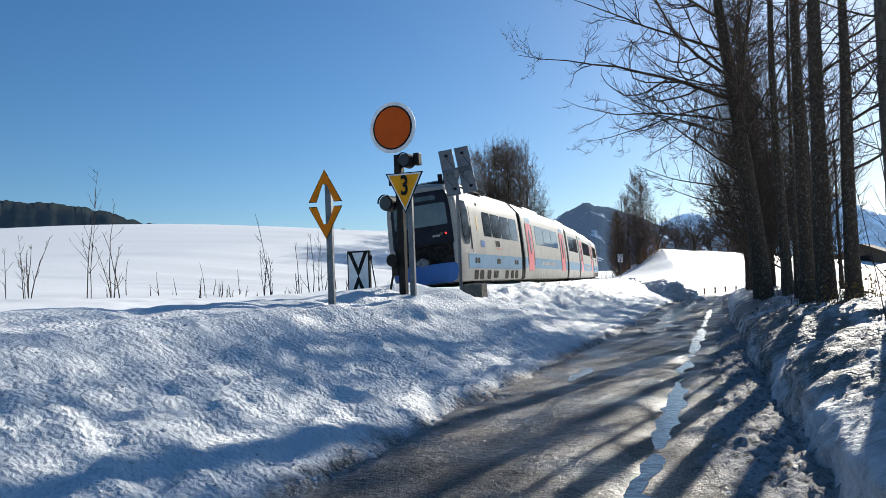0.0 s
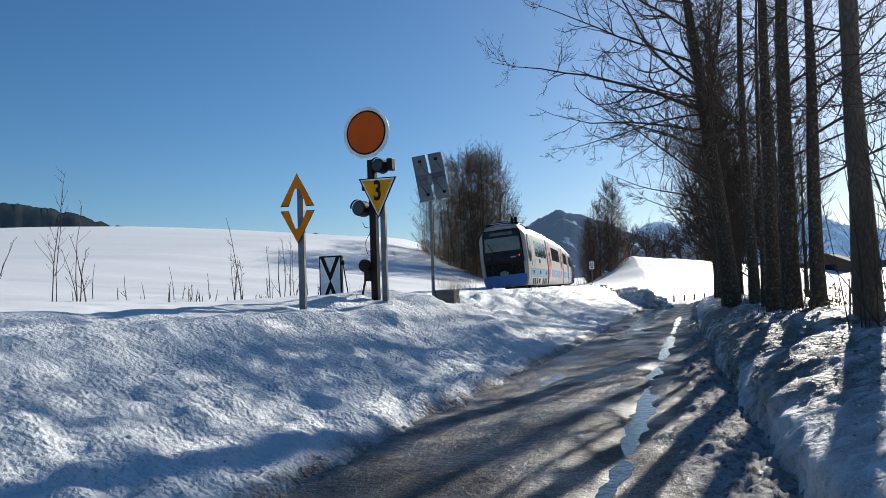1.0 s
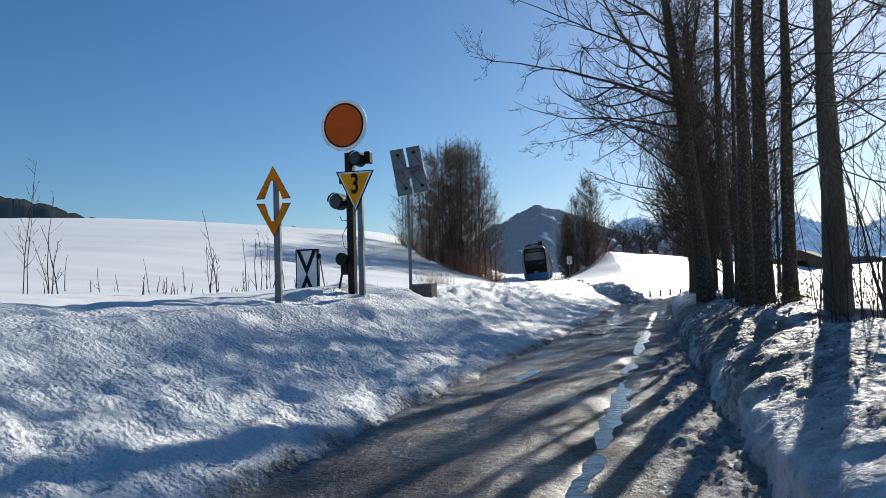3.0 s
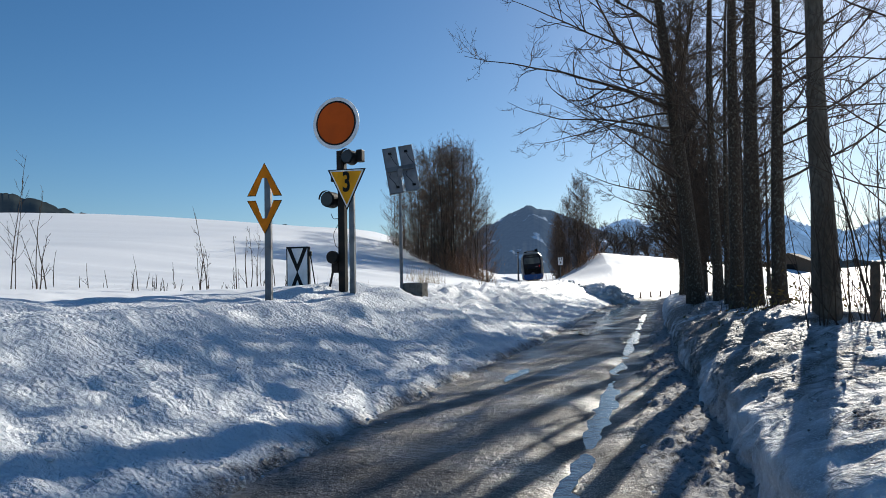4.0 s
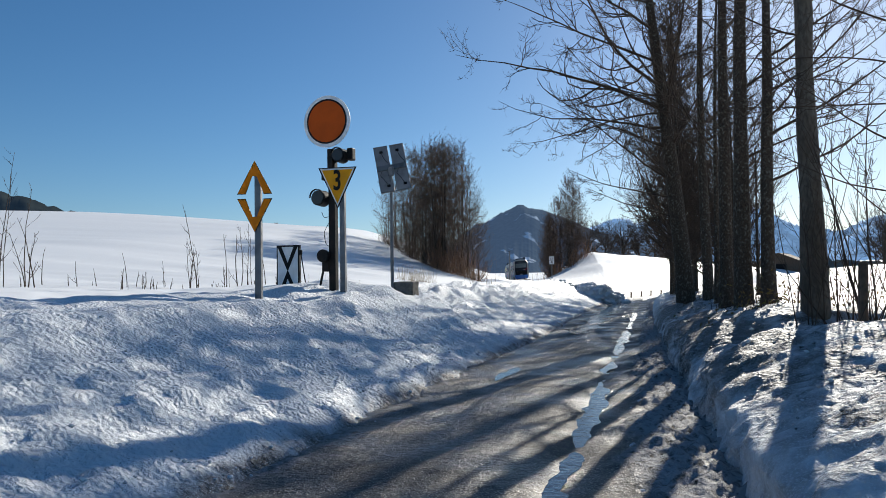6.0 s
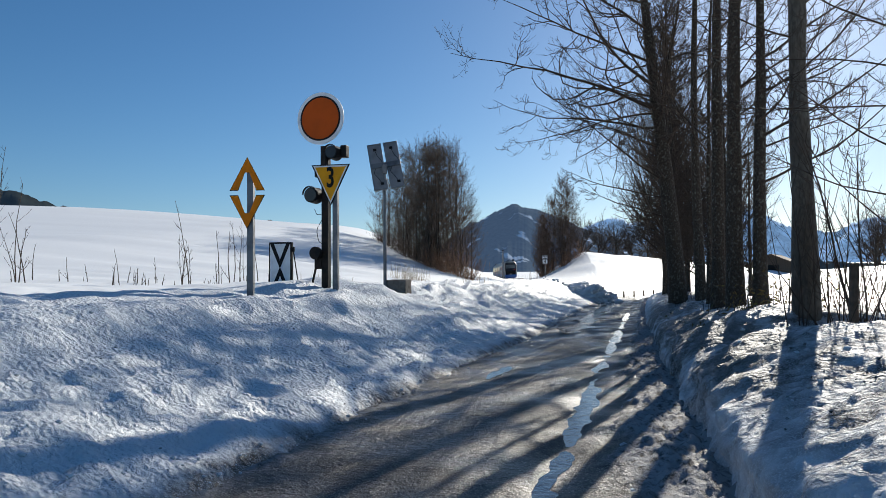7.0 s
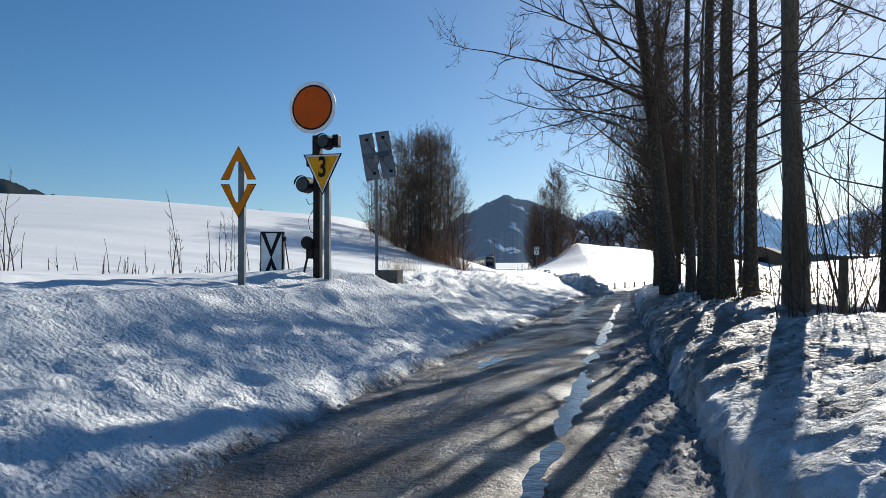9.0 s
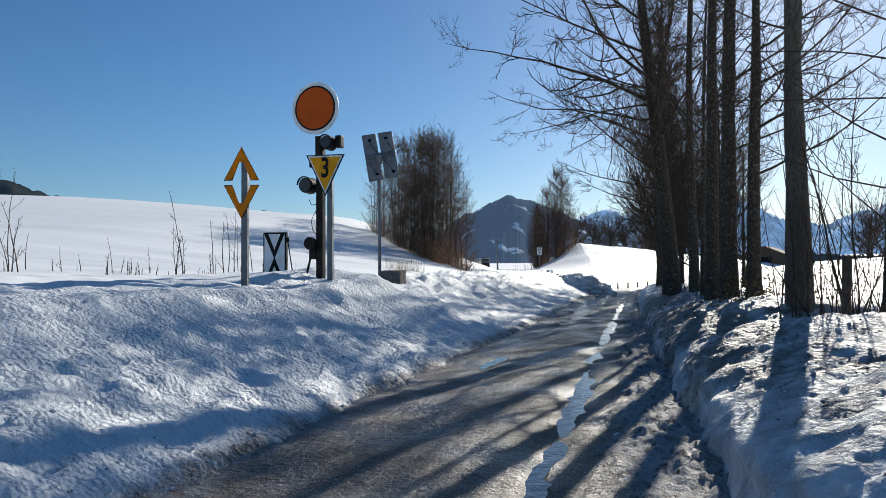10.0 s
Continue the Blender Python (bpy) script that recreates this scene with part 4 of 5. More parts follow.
def disc_signal(x, y, foot, turn):
    s = thing("distant_signal", "orange disc railway signal with black and white rim on dark mast", "railway signal", pose(x, y, foot, 0, 0, turn))
    mast = part("mast", channel_post(2.95, 0.075, 0.06), DARK_STEEL, s, "dark steel channel mast", at=pose(0, 0, -0.3))
    face = pose(-0.06, -0.13, 3.37)
    d = part("disc", bm_plate(arc(0.535), 0.02), SIGN_WHITE, s, "white rim", at=face)
    part("black_ring", bm_ring_plate(arc(0.46), arc(0.425), 0.008), SIGN_BLACK, d, at=pose(0, -0.009, 0))
    part("orange_field", bm_plate(arc(0.427), 0.008), ORANGE, d, "orange field", at=pose(0, -0.008, 0))
    part("bracket", bm_box(0.12, 0.14, 0.5, pose(0, -0.06, 2.3), 0.01), DARK_STEEL, s)
    for bx, bz, by, r in ((0.20, 2.66, -0.10, 0.15), (-0.26, 1.81, -0.12, 0.17)):
        lamp = part("lamp_housing", bm_cyl(r, 0.26, pose(bx, by + 0.20, bz, 90, 0, 0), 24, r2=r * 0.92, bevel=0.015), SIGN_BLACK, s, "round black signal lamp")
        part("lens", bm_cyl(r * 0.8, 0.03, pose(bx, by - 0.045, bz, 90, 0, 0), 24), LENS, lamp)
        part("hood", hood(r * 1.02, 0.07, pose(bx, by - 0.06, bz)), SIGN_BLACK, lamp)
        part("arm", bm_box(abs(bx) + 0.1, 0.07, 0.09, pose(bx / 2, 0.02, bz - 0.05), 0.01), DARK_STEEL, s)
    part("lamp_box", bm_box(0.13, 0.16, 0.25, pose(0.40, 0.05, 2.56), 0.02), DARK_STEEL, s)
    part("fitting", bm_box(0.16, 0.1, 0.08, pose(-0.14, 0, 2.28), 0.02), DARK_STEEL, s)
    part("fitting", bm_box(0.10, 0.1, 0.16, pose(-0.20, 0, 2.18), 0.02), DARK_STEEL, s)
    part("winch", bm_cyl(0.13, 0.09, pose(-0.16, -0.1, 0.62, 90, 0, 0), 20, bevel=0.01), DARK_STEEL, s, "lever gear at the mast foot")
    part("winch_box", bm_box(0.16, 0.18, 0.30, pose(-0.15, 0, 0.30), 0.02), DARK_STEEL, s)
    part("lever", bm_box(0.035, 0.03, 0.55, pose(-0.33, -0.05, -0.15, 0, 14, 0)), DARK_STEEL, s)
    cable("wire", [(0.1, -0.06, 2.33), (0.26, -0.1, 2.26), (0.36, -0.05, 2.38)], 0.007, RUBBER, s)
    cable("wire", [(-0.24, -0.05, 1.52), (-0.16, -0.1, 1.40), (-0.03, -0.08, 1.42)], 0.007, RUBBER, s)
    cable("wire", [(-0.02, -0.08, 1.35), (-0.17, -0.10, 1.1), (-0.12, -0.1, 0.85), (-0.03, -0.08, 0.8)], 0.007, RUBBER, s)
    return s


def hood(r, length, at):
    """A half-round peak over a lamp."""
    bm = bmesh.new()
    n = 14
    rows = []
    for rr in (r, r * 0.93):
        for y in (0, -length):
            rows.append([bm.verts.new((rr * math.cos(math.pi * i / n), y * (1 - 0.35 * abs(math.cos(math.pi * i / n))), rr * math.sin(math.pi * i / n))) for i in range(n + 1)])
    for a, b in ((0, 1), (2, 3), (0, 2), (1, 3)):
        for i in range(n):
            bm.faces.new((rows[a][i], rows[a][i + 1], rows[b][i + 1], rows[b][i]))
    bm.transform(at)
    bmesh.ops.recalc_face_normals(bm, faces=bm.faces[:])
    return bm


def speed_sign(x, y, foot, turn):
    s = thing("triangle_sign", "yellow triangle board with black 3 on a steel post", "railway sign", pose(x, y, foot, 0, 0, turn))
    part("post", channel_post(2.35, 0.052, 0.045), STEEL, s, "galvanised channel post", at=pose(0.03, 0.0, -0.4))
    b = part("board", bm_plate(tri(0.405, 0.83, 1.52), 0.015), SIGN_BLACK, s, at=pose(-0.05, -0.075, 0.06))
    part("white_edge", bm_plate(tri(0.365, 0.765, 1.565), 0.006), SIGN_WHITE, b, at=pose(0, -0.006, 0))
    part("yellow_field", bm_plate(tri(0.325, 0.675, 1.625), 0.006), YELLOW, b, at=pose(0, -0.012, 0))
    digit = text_mesh("3", 0.56, 0.004)
    digit.transform(Matrix.Diagonal((0.66, 1, 1, 1)))
    part("digit", digit, SIGN_BLACK, b, at=pose(0, -0.018, 2.07))
    return s


def hourglass_board(x, y, foot, turn):
    s = thing("hourglass_board", "low white board with two black chevrons meeting tip to tip", "railway sign", pose(x, y, foot, 0, 0, turn))
    w, h = 0.245, 1.04
    part("board", bm_box(2 * w, 0.10, h, pose(0, 0, 0), 0.008), SIGN_BLACK, s)
    part("white_field", bm_plate([(-w + 0.03, 0.035), (w - 0.03, 0.035), (w - 0.03, h - 0.035), (-w + 0.03, h - 0.035)], 0.006), SIGN_WHITE, s, at=pose(0, -0.056, 0))
    iw, m = w - 0.03, h / 2
    for sgn in (1, -1):
        z = m
        pts = [(0, z - sgn * 0.02), (iw, z + sgn * (h / 2 - 0.035)), (iw - 0.085, z + sgn * (h / 2 - 0.035)), (0, z + sgn * 0.16), (-iw + 0.085, z + sgn * (h / 2 - 0.035)), (-iw, z + sgn * (h / 2 - 0.035))]
        part("chevron", bm_plate(pts, 0.005), SIGN_BLACK, s, at=pose(0, -0.061 - (0.002 if sgn > 0 else 0), 0))
    part("hinge", bm_box(0.05, 0.05, 0.10, pose(w + 0.02, 0, h - 0.2), 0.01), SIGN_BLACK, s)
    part("hinge", bm_box(0.05, 0.05, 0.08, pose(w + 0.02, 0, 0.15), 0.01), SIGN_BLACK, s)
    part("foot_stake", bm_box(0.06, 0.06, 0.5, pose(0, 0.03, -0.45)), DARK_STEEL, s)
    part("strut", bm_cyl(0.012, 1.15, pose(w + 0.14, 0.1, -0.15, 0, -9, 0), 8), DARK_STEEL, s)
    return s


def solar_mast(x, y, foot, turn):
    s = thing("solar_panel_mast", "pair of tilted solar modules seen from behind on a steel tube", "solar panel", pose(x, y, foot, 0, 0, turn))
    part("pole", bm_cyl(0.042, 3.50, pose(0, 0, -0.4), 18), STEEL, s, "galvanised tube")
    part("clamp", bm_box(0.14, 0.14, 0.24, pose(0, 0, 2.96), 0.02), STEEL, s)
    tilt = pose(0.02, 0.12, 3.18, -20, 0, 0) @ pose(0, 0, 0, 0, -10, 0) @ Matrix.Diagonal((1.07, 1, 1.05, 1))
    for sx in (-0.195, 0.195):
        frame_ob = part("module", bm_box(0.33, 0.035, 1.26, pose(sx, 0, -0.63), 0.006), PANEL_BACK, s, "grey module back", at=tilt)
        part("cell_face", bm_box(0.31, 0.006, 1.22, pose(sx, 0.021, -0.61)), CELL, frame_ob)
        for dx in (-0.158, 0.158):
            part("rim", bm_box(0.018, 0.05, 1.26, pose(sx + dx, -0.012, -0.63), 0.004), STEEL, frame_ob)
        for dz in (-0.63, 0.615):
            part("rim", bm_box(0.33, 0.05, 0.018, pose(sx, -0.012, dz), 0.004), STEEL, frame_ob)
        part("junction_box", bm_box(0.08, 0.03, 0.06, pose(sx, -0.03, 0.44), 0.008), RUBBER, frame_ob)
        part("junction_box", bm_box(0.08, 0.03, 0.06, pose(sx + 0.05, -0.03, -0.5), 0.008), RUBBER, frame_ob)
        c = cable("lead", [(sx, -0.035, 0.44), (sx + 0.05, -0.05, 0.25), (sx + 0.13, -0.05, 0.12), (sx + 0.1, -0.04, 0.0)], 0.006, RUBBER, frame_ob)
        c = cable("lead", [(sx + 0.05, -0.035, -0.47), (sx - 0.03, -0.05, -0.3), (sx - 0.11, -0.05, -0.18), (sx - 0.05, -0.04, -0.06)], 0.006, RUBBER, frame_ob)
    part("crossbar", bm_box(0.72, 0.04, 0.13, pose(0, -0.045, -0.05), 0.006), STEEL, s, at=tilt)
    return s


arrow_sign(-2.40, 12.42, 1.23, -8)
disc_signal(-1.38, 15.15, 1.55, -24)
speed_sign(-1.19, 14.84, 1.52, -16)
hourglass_board(-2.30, 15.22, 1.36, -14)
solar_mast(-0.23, 18.58, 1.33, -4)


def concrete_block():
    s = tagged(part("concrete_block", bm_box(0.52, 0.5, 0.62, pose(0, 0, 0), 0.025), CONCRETE, None, at=pose(0.12, 18.75, 1.0, 2, 0, -18)), "weathered concrete block half sunk in snow", "concrete block")
    bm = bmesh.new()
    bm.from_mesh(s.data)
    bmesh.ops.subdivide_edges(bm, edges=bm.edges[:], cuts=3, use_grid_fill=True)
    for v in bm.verts:
        v.co += v.normal * 0.012 * noise.noise(v.co * 9)
    bm.to_mesh(s.data)
    bm.free()


concrete_block()


# ---- trees ----
def grow(rs, starts, dirs, lengths, radii, steps, wander, lift, taper=0.25):
    """Branch paths from starting points: dirs bend at random and towards the sky by lift. Returns paths and radii."""
    n = len(starts)
    p, d = [starts], dirs / (np.linalg.norm(dirs, axis=1, keepdims=True) + 1e-9)
    seg = (lengths / steps)[:, None]
    lift = np.broadcast_to(np.asarray(lift, dtype=float), (n,))
    for k in range(steps):
        d = d + rs.normal(0, wander, (n, 3))
        d[:, 2] += lift / steps * (2 * k + 1) / steps
        d /= np.linalg.norm(d, axis=1, keepdims=True)
        p.append(p[-1] + d * seg)
    paths = np.stack(p, 1)
    f = np.linspace(1, taper, steps + 1)
    return paths, radii[:, None] * f[None]


def sprout(rs, paths, radii, per, first, angle, ratio, rmin, spread=0.35, down=0.0):
    """Starting points, directions, lengths and radii of side shoots along the given paths."""
    n, k, _ = paths.shape
    t = rs.uniform(first, 0.99, (n, per)) * (k - 1)
    i = np.minimum(t.astype(int), k - 2)
    f = (t - i)[..., None]
    a = np.arange(n)[:, None]
    s = paths[a, i] * (1 - f) + paths[a, i + 1] * f
    tan = paths[a, i + 1] - paths[a, i]
    tan = tan / (np.linalg.norm(tan, axis=2, keepdims=True) + 1e-9)
    side = rs.normal(0, 1, (n, per, 3))
    side[..., 2] -= down
    side -= (side * tan).sum(2, keepdims=True) * tan
    side /= np.linalg.norm(side, axis=2, keepdims=True) + 1e-9
    ang = np.radians(rs.normal(angle, angle * spread, (n, per)))[..., None]
    d = tan * np.cos(ang) + side * np.sin(ang)
    total = np.linalg.norm(np.diff(paths, axis=1), axis=2).sum(1)[:, None]
    left = 1 - t / (k - 1)
    length = total * ratio * (0.35 + 0.65 * left) * rs.uniform(0.6, 1.3, (n, per))
    r = np.maximum((radii[a, i] * (1 - f[..., 0]) + radii[a, i + 1] * f[..., 0]) * 0.62, rmin)
    return s.reshape(-1, 3), d.reshape(-1, 3), length.ravel(), r.ravel()


def gather(chunks):
    v, q, off = [], [], 0
    for paths, radii, sides in chunks:
        a, b = tube_arrays(paths, radii, sides)
        v.append(a)
        q.append(b + off)
        off += len(a)
    return np.concatenate(v), np.concatenate(q)


def tree_meshes(seed, H, r, limbs, limb_len, limb_angle, first, levels, rmin=0.004, lift=0.5, bark=None, lean=(0, 0), wander=0.10, bend=0.012, flare=1.35, extra=(), sides=(4, 3, 3), stems=1, top=0.75, stout=0.0085, oval=False):
    """Trunk mesh and crown mesh of a bare tree. levels: (shoots per branch, length ratio, angle, lift)."""
    rs = np.random.RandomState(seed)
    st = np.zeros((stems, 3))
    dr = np.array([[lean[0], lean[1], 1.0]] * stems)
    if stems > 1:
        st[:, :2] = rs.normal(0, 0.35, (stems, 2))
        dr[:, :2] += rs.normal(0, 0.05, (stems, 2))
    hs = np.full(stems, H) * (rs.uniform(0.75, 1.0, stems) if stems > 1 else 1)
    trunk, tr = grow(rs, st, dr, hs, np.full(stems, r), 16, bend, 0.1, 0.12)
    tr[:, 0] *= flare
    tr[:, 1] *= 1 + (flare - 1) * 0.25
    trunk[:, 0, 2] -= 0.35
    tr = tr * (1 + 0.07 * rs.normal(0, 1, tr.shape))
    tv, tq = gather([(trunk, tr, 12)])
    s, d, L, rad = sprout(rs, trunk, tr, limbs, first, limb_angle, 0.0, rmin, 0.2)
    hfrac = s[:, 2] / H
    up = np.clip((hfrac - first) / (1 - first), 0, 1)
    L = limb_len * (1.15 - top * up) * rs.uniform(0.6, 1.25, len(s))
    rad = np.clip(np.minimum(rad, stout * L + 0.002), rmin, None)
    if oval:
        # limbs that sweep out and up to an egg-shaped outline
        m = limbs * stems
        up = rs.beta(1.6, 1.0, m) * 0.98 + 0.02
        egg = np.where(up > 0.38, np.sqrt(np.clip(1 - ((up - 0.38) / 0.63) ** 2, 0, 1)), 0.72 + 0.28 * up / 0.38)
        R = limb_len * egg * rs.uniform(0.55, 1.0, m) ** 0.5
        turn = rs.uniform(0, 2 * np.pi, m)
        goal = np.stack([R * np.cos(turn), R * np.sin(turn), up * H], 1)
        own = rs.randint(0, stems, m)
        at = np.clip(goal[:, 2] - (0.9 + 0.5 * rs.rand(m)) * R, 0.02 * H, None) / hs[own]
        k = np.clip(at, 0, 0.97) * 16
        i0 = k.astype(int)
        s = trunk[own, i0] + (trunk[own, i0 + 1] - trunk[own, i0]) * (k - i0)[:, None]
        d = goal - s
        L = np.linalg.norm(d, axis=1)
        d = d / L[:, None] - np.array([0, 0, 0.25])
        rad = np.clip(0.006 * L + 0.004, rmin, 0.035)
    if len(extra):
        ex = np.array(extra, dtype=float)
        ex[:, 0] += lean[0] * ex[:, 2]
        s, d = np.concatenate([s, ex[:, :3]]), np.concatenate([d, ex[:, 3:6]])
        L, rad = np.concatenate([L, ex[:, 6]]), np.concatenate([rad, ex[:, 7] * 0.75])
    paths, radii = grow(rs, s, d, L, rad, 9 if len(levels) > 2 else 6, wander * 0.55, lift, 0.10)
    chunks = [(paths, radii, 5 if len(levels) > 2 else 4)]
    for j, (per, ratio, angle, rise, steps) in enumerate(levels):
        s, d, L, rad = sprout(rs, paths, radii, per, 0.12, angle, ratio, rmin, 0.3, 0.2)
        keep = L > 0.10
        s, d, L, rad = s[keep], d[keep], L[keep], rad[keep]
        paths, radii = grow(rs, s, d, L, rad, steps, wander * 1.5, rise, 0.35)
        chunks.append((paths, radii, sides[j]))
    cv, cq = gather(chunks)
    return (tv, tq), (cv, cq)


def tree(name, at, label, group, bark, twig=None, **kw):
    t, c = tree_meshes(**kw)
    ob = thing(name, label, "tree", at, group)
    a = new("trunk", mesh_of("trunk", t[0], t[1], bark))
    b = new("crown", mesh_of("crown", c[0], c[1], twig or TWIG))
    a.parent = b.parent = ob
    return ob


NEAR = [(14, 0.44, 52, 0.7, 7), (7, 0.46, 50, 1.1, 5), (2, 0.50, 44, 1.3, 3)]
MID = [(9, 0.48, 48, 0.8, 6), (6, 0.48, 44, 1.0, 4), (2, 0.52, 42, 1.2, 2)]
BACK = [(13, 0.42, 44, 0.9, 4), (8, 0.45, 40, 0.9, 2)]
ROADSIDE = "bare trees along the lane"
# the big tree whose limbs reach over the lane
tree("tree", pose(9.2, 23.4, ground_at(9.2, 23.4)), "large bare roadside tree with long limbs over the lane", ROADSIDE, BARK, seed=11, H=17, r=0.28, lean=(-0.075, 0), limbs=38,
     limb_len=4.4, limb_angle=56, first=0.16, levels=NEAR, lift=0.40, wander=0.15, rmin=0.0068,
     extra=[(0, 0, 6.3, -0.95, -0.10, 0.34, 7.2, 0.09), (0, 0, 7.0, -0.95, -0.20, 0.46, 7.0, 0.08), (0, 0, 5.7, -0.95, 0.10, 0.10, 5.8, 0.065), (0, 0, 5.0, -0.9, -0.30, 0.12, 4.8, 0.055),
            (0, 0, 3.4, -0.9, 0.20, 0.15, 3.8, 0.045), (0, 0, 2.7, -0.9, 0.05, 0.40, 3.2, 0.04), (0, 0, 7.8, -0.9, 0.10, 0.25, 6.4, 0.07), (0, 0, 8.8, -0.85, -0.20, 0.30, 6.0, 0.065),
            (0, 0, 9.8, -0.85, 0.10, 0.35, 5.6, 0.06), (0, 0, 6.2, -0.85, 0.45, 0.15, 5.6, 0.055), (0, 0, 5.0, 0.3, -0.8, 0.6, 5.0, 0.06), (0, 0, 6.4, 0.25, -0.2, 1.0, 6.0, 0.09)])
SPOTS = [
    (8.33, 18.46, 0.18, 16, 21, BARK, 0.42, "bare tree with lichen-grey bark"),
    (7.82, 16.49, 0.195, 17, 22, BARK, 0.45, "dark-barked bare tree close to its neighbours"),
    (8.15, 15.97, 0.155, 15, 23, BARK, 0.45, "slim bare tree with flecked bark"),
    (9.1, 21.42, 0.15, 15, 24, BARK, 0.30, "slender bare tree behind a thicker trunk"),
    (6.39, 11.08, 0.165, 15, 25, BARK_SMOOTH, 0.52, "smooth-barked bare tree standing alone on the verge"),
    (6.56, 9.08, 0.16, 15, 26, BARK, 0.45, "dark bare tree behind the fence post"),
    (8.7, 19.9, 0.08, 12, 32, BARK, 0.25, "thin young tree among the trunks"),
]
# longer limbs, in the turned space of their tree: foot, direction, length, radius
EXTRA = {23: [(0, 0, 2.8, 0.8, -0.5, 0.40, 4.0, 0.045), (0, 0, 3.8, 0.85, -0.3, 0.55, 4.6, 0.05), (0, 0, 4.8, 0.7, -0.6, 0.5, 4.4, 0.045), (0, 0, 5.6, 0.9, -0.2, 0.5, 4.2, 0.045), (0, 0, 4.2, 0.3, -0.9, 0.45, 3.8, 0.04)],
         22: [(0, 0, 3.4, 0.8, -0.4, 0.5, 3.6, 0.04), (0, 0, 5.0, 0.7, -0.6, 0.6, 4.4, 0.045)],
         26: [(0, 0, 1.7, -0.85, 0.5, 0.30, 3.2, 0.017), (0, 0, 2.3, -0.8, 0.4, 0.55, 3.8, 0.019), (0, 0, 2.9, -0.9, 0.5, 0.15, 3.6, 0.018), (0, 0, 3.4, -0.7, 0.7, 0.5, 3.6, 0.018),
              (0, 0, 3.9, -0.9, 0.2, 0.30, 3.8, 0.02), (0, 0, 4.5, -0.8, 0.6, 0.2, 3.6, 0.018), (0, 0, 1.2, -0.7, 0.5, 0.75, 3.0, 0.015)],
         25: [(0, 0, 3.6, 0.8, 0.3, 0.45, 2.6, 0.022), (0, 0, 4.3, -0.8, 0.4, 0.5, 3.0, 0.025), (0, 0, 4.8, 0.8, -0.2, 0.4, 2.8, 0.025), (0, 0, 3.0, 0.7, 0.6, 0.35, 2.2, 0.018)]}
for x, y, r, H, seed, bark, first, label in SPOTS:
    tree("tree", pose(x, y, ground_at(x, y), 0, 0, 0 if seed in EXTRA else seed * 40), label, ROADSIDE, bark, seed=seed, H=H, r=r, limbs=18 if r > 0.16 else 10, limb_len=4.2, limb_angle=50, wander=0.14, first=first,
         levels=MID, lift=0.7, rmin=0.0058, extra=EXTRA.get(seed, ()))
far_models = []
for i, (x, y) in enumerate(((12.9, 28.0), (12.0, 31.2), (13.4, 34.6))):
    far_models.append(tree("tree", pose(x, y, ground_at(x, y)), "bare tree farther along the lane", ROADSIDE, BARK, seed=34 + i, H=11.5 + 0.7 * i, r=0.13, limbs=34, limb_len=3.8, limb_angle=40, first=0.10, wander=0.11,
                           levels=BACK, lift=0.8, rmin=0.0052))
for i, (x, y, k) in enumerate(((13.9, 29.4, 1.0), (15.6, 33.0, 0.95), (14.6, 37.5, 1.05), (17.2, 38.6, 1.0), (11.4, 27.2, 0.58), (12.6, 30.0, 0.6), (13.2, 32.4, 0.65), (14.2, 31.0, 0.6), (12.1, 28.8, 0.52), (13.0, 26.2, 0.55), (15.5, 35.0, 0.7))):
    c = copy_thing(far_models[i % 3], pose(x, y, ground_at(x, y), 0, 0, 130 * i + 25))
    c.scale = (k, k, k)
rs = np.random.RandomState(14)
for i in range(13):
    y = 37.0 + 2.7 * i
    x, k = float(road_x(y)) + 2.4 + rs.uniform(0, 0.8), rs.uniform(1.2, 1.42)
    c = copy_thing(far_models[i % 3], pose(x, y, ground_at(x, y), 0, 0, 70 * i + 40))
    c.scale = (k, k, k)

# hedge of tall bare trees up the hillside
HEDGE = "row of bare trees up the hillside"
WIDE = [(11, 0.30, 40, 0.4, 3), (6, 0.45, 44, 0.3, 2)]
models = []
for i in range(5):
    x, y = [(4.95, 75.8), (4.0, 78.5), (3.3, 80.6), (2.6, 83.0), (4.5, 77.0)][i]
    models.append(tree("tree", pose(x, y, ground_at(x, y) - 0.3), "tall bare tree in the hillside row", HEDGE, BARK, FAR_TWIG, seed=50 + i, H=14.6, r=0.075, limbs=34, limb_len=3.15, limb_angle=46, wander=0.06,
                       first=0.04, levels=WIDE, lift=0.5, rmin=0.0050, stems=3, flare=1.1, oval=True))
rs = np.random.RandomState(9)
for i in range(17):
    f = i / 16
    x, y = 7.1 - 8.2 * f + rs.normal(0, 0.5), 69.8 + 27.5 * f + rs.normal(0, 1.2)
    k = float(np.interp(f, [0, 0.10, 0.22, 0.45, 0.58, 0.7, 1], [0.60, 0.86, 1.06, 0.98, 0.90, 0.82, 0.66])) * rs.uniform(0.90, 1.05)
    c = copy_thing(models[i % 5], pose(x, y, ground_at(x, y) - 0.3, 0, 0, rs.uniform(0, 360)))
    c.scale = (k, k, k)

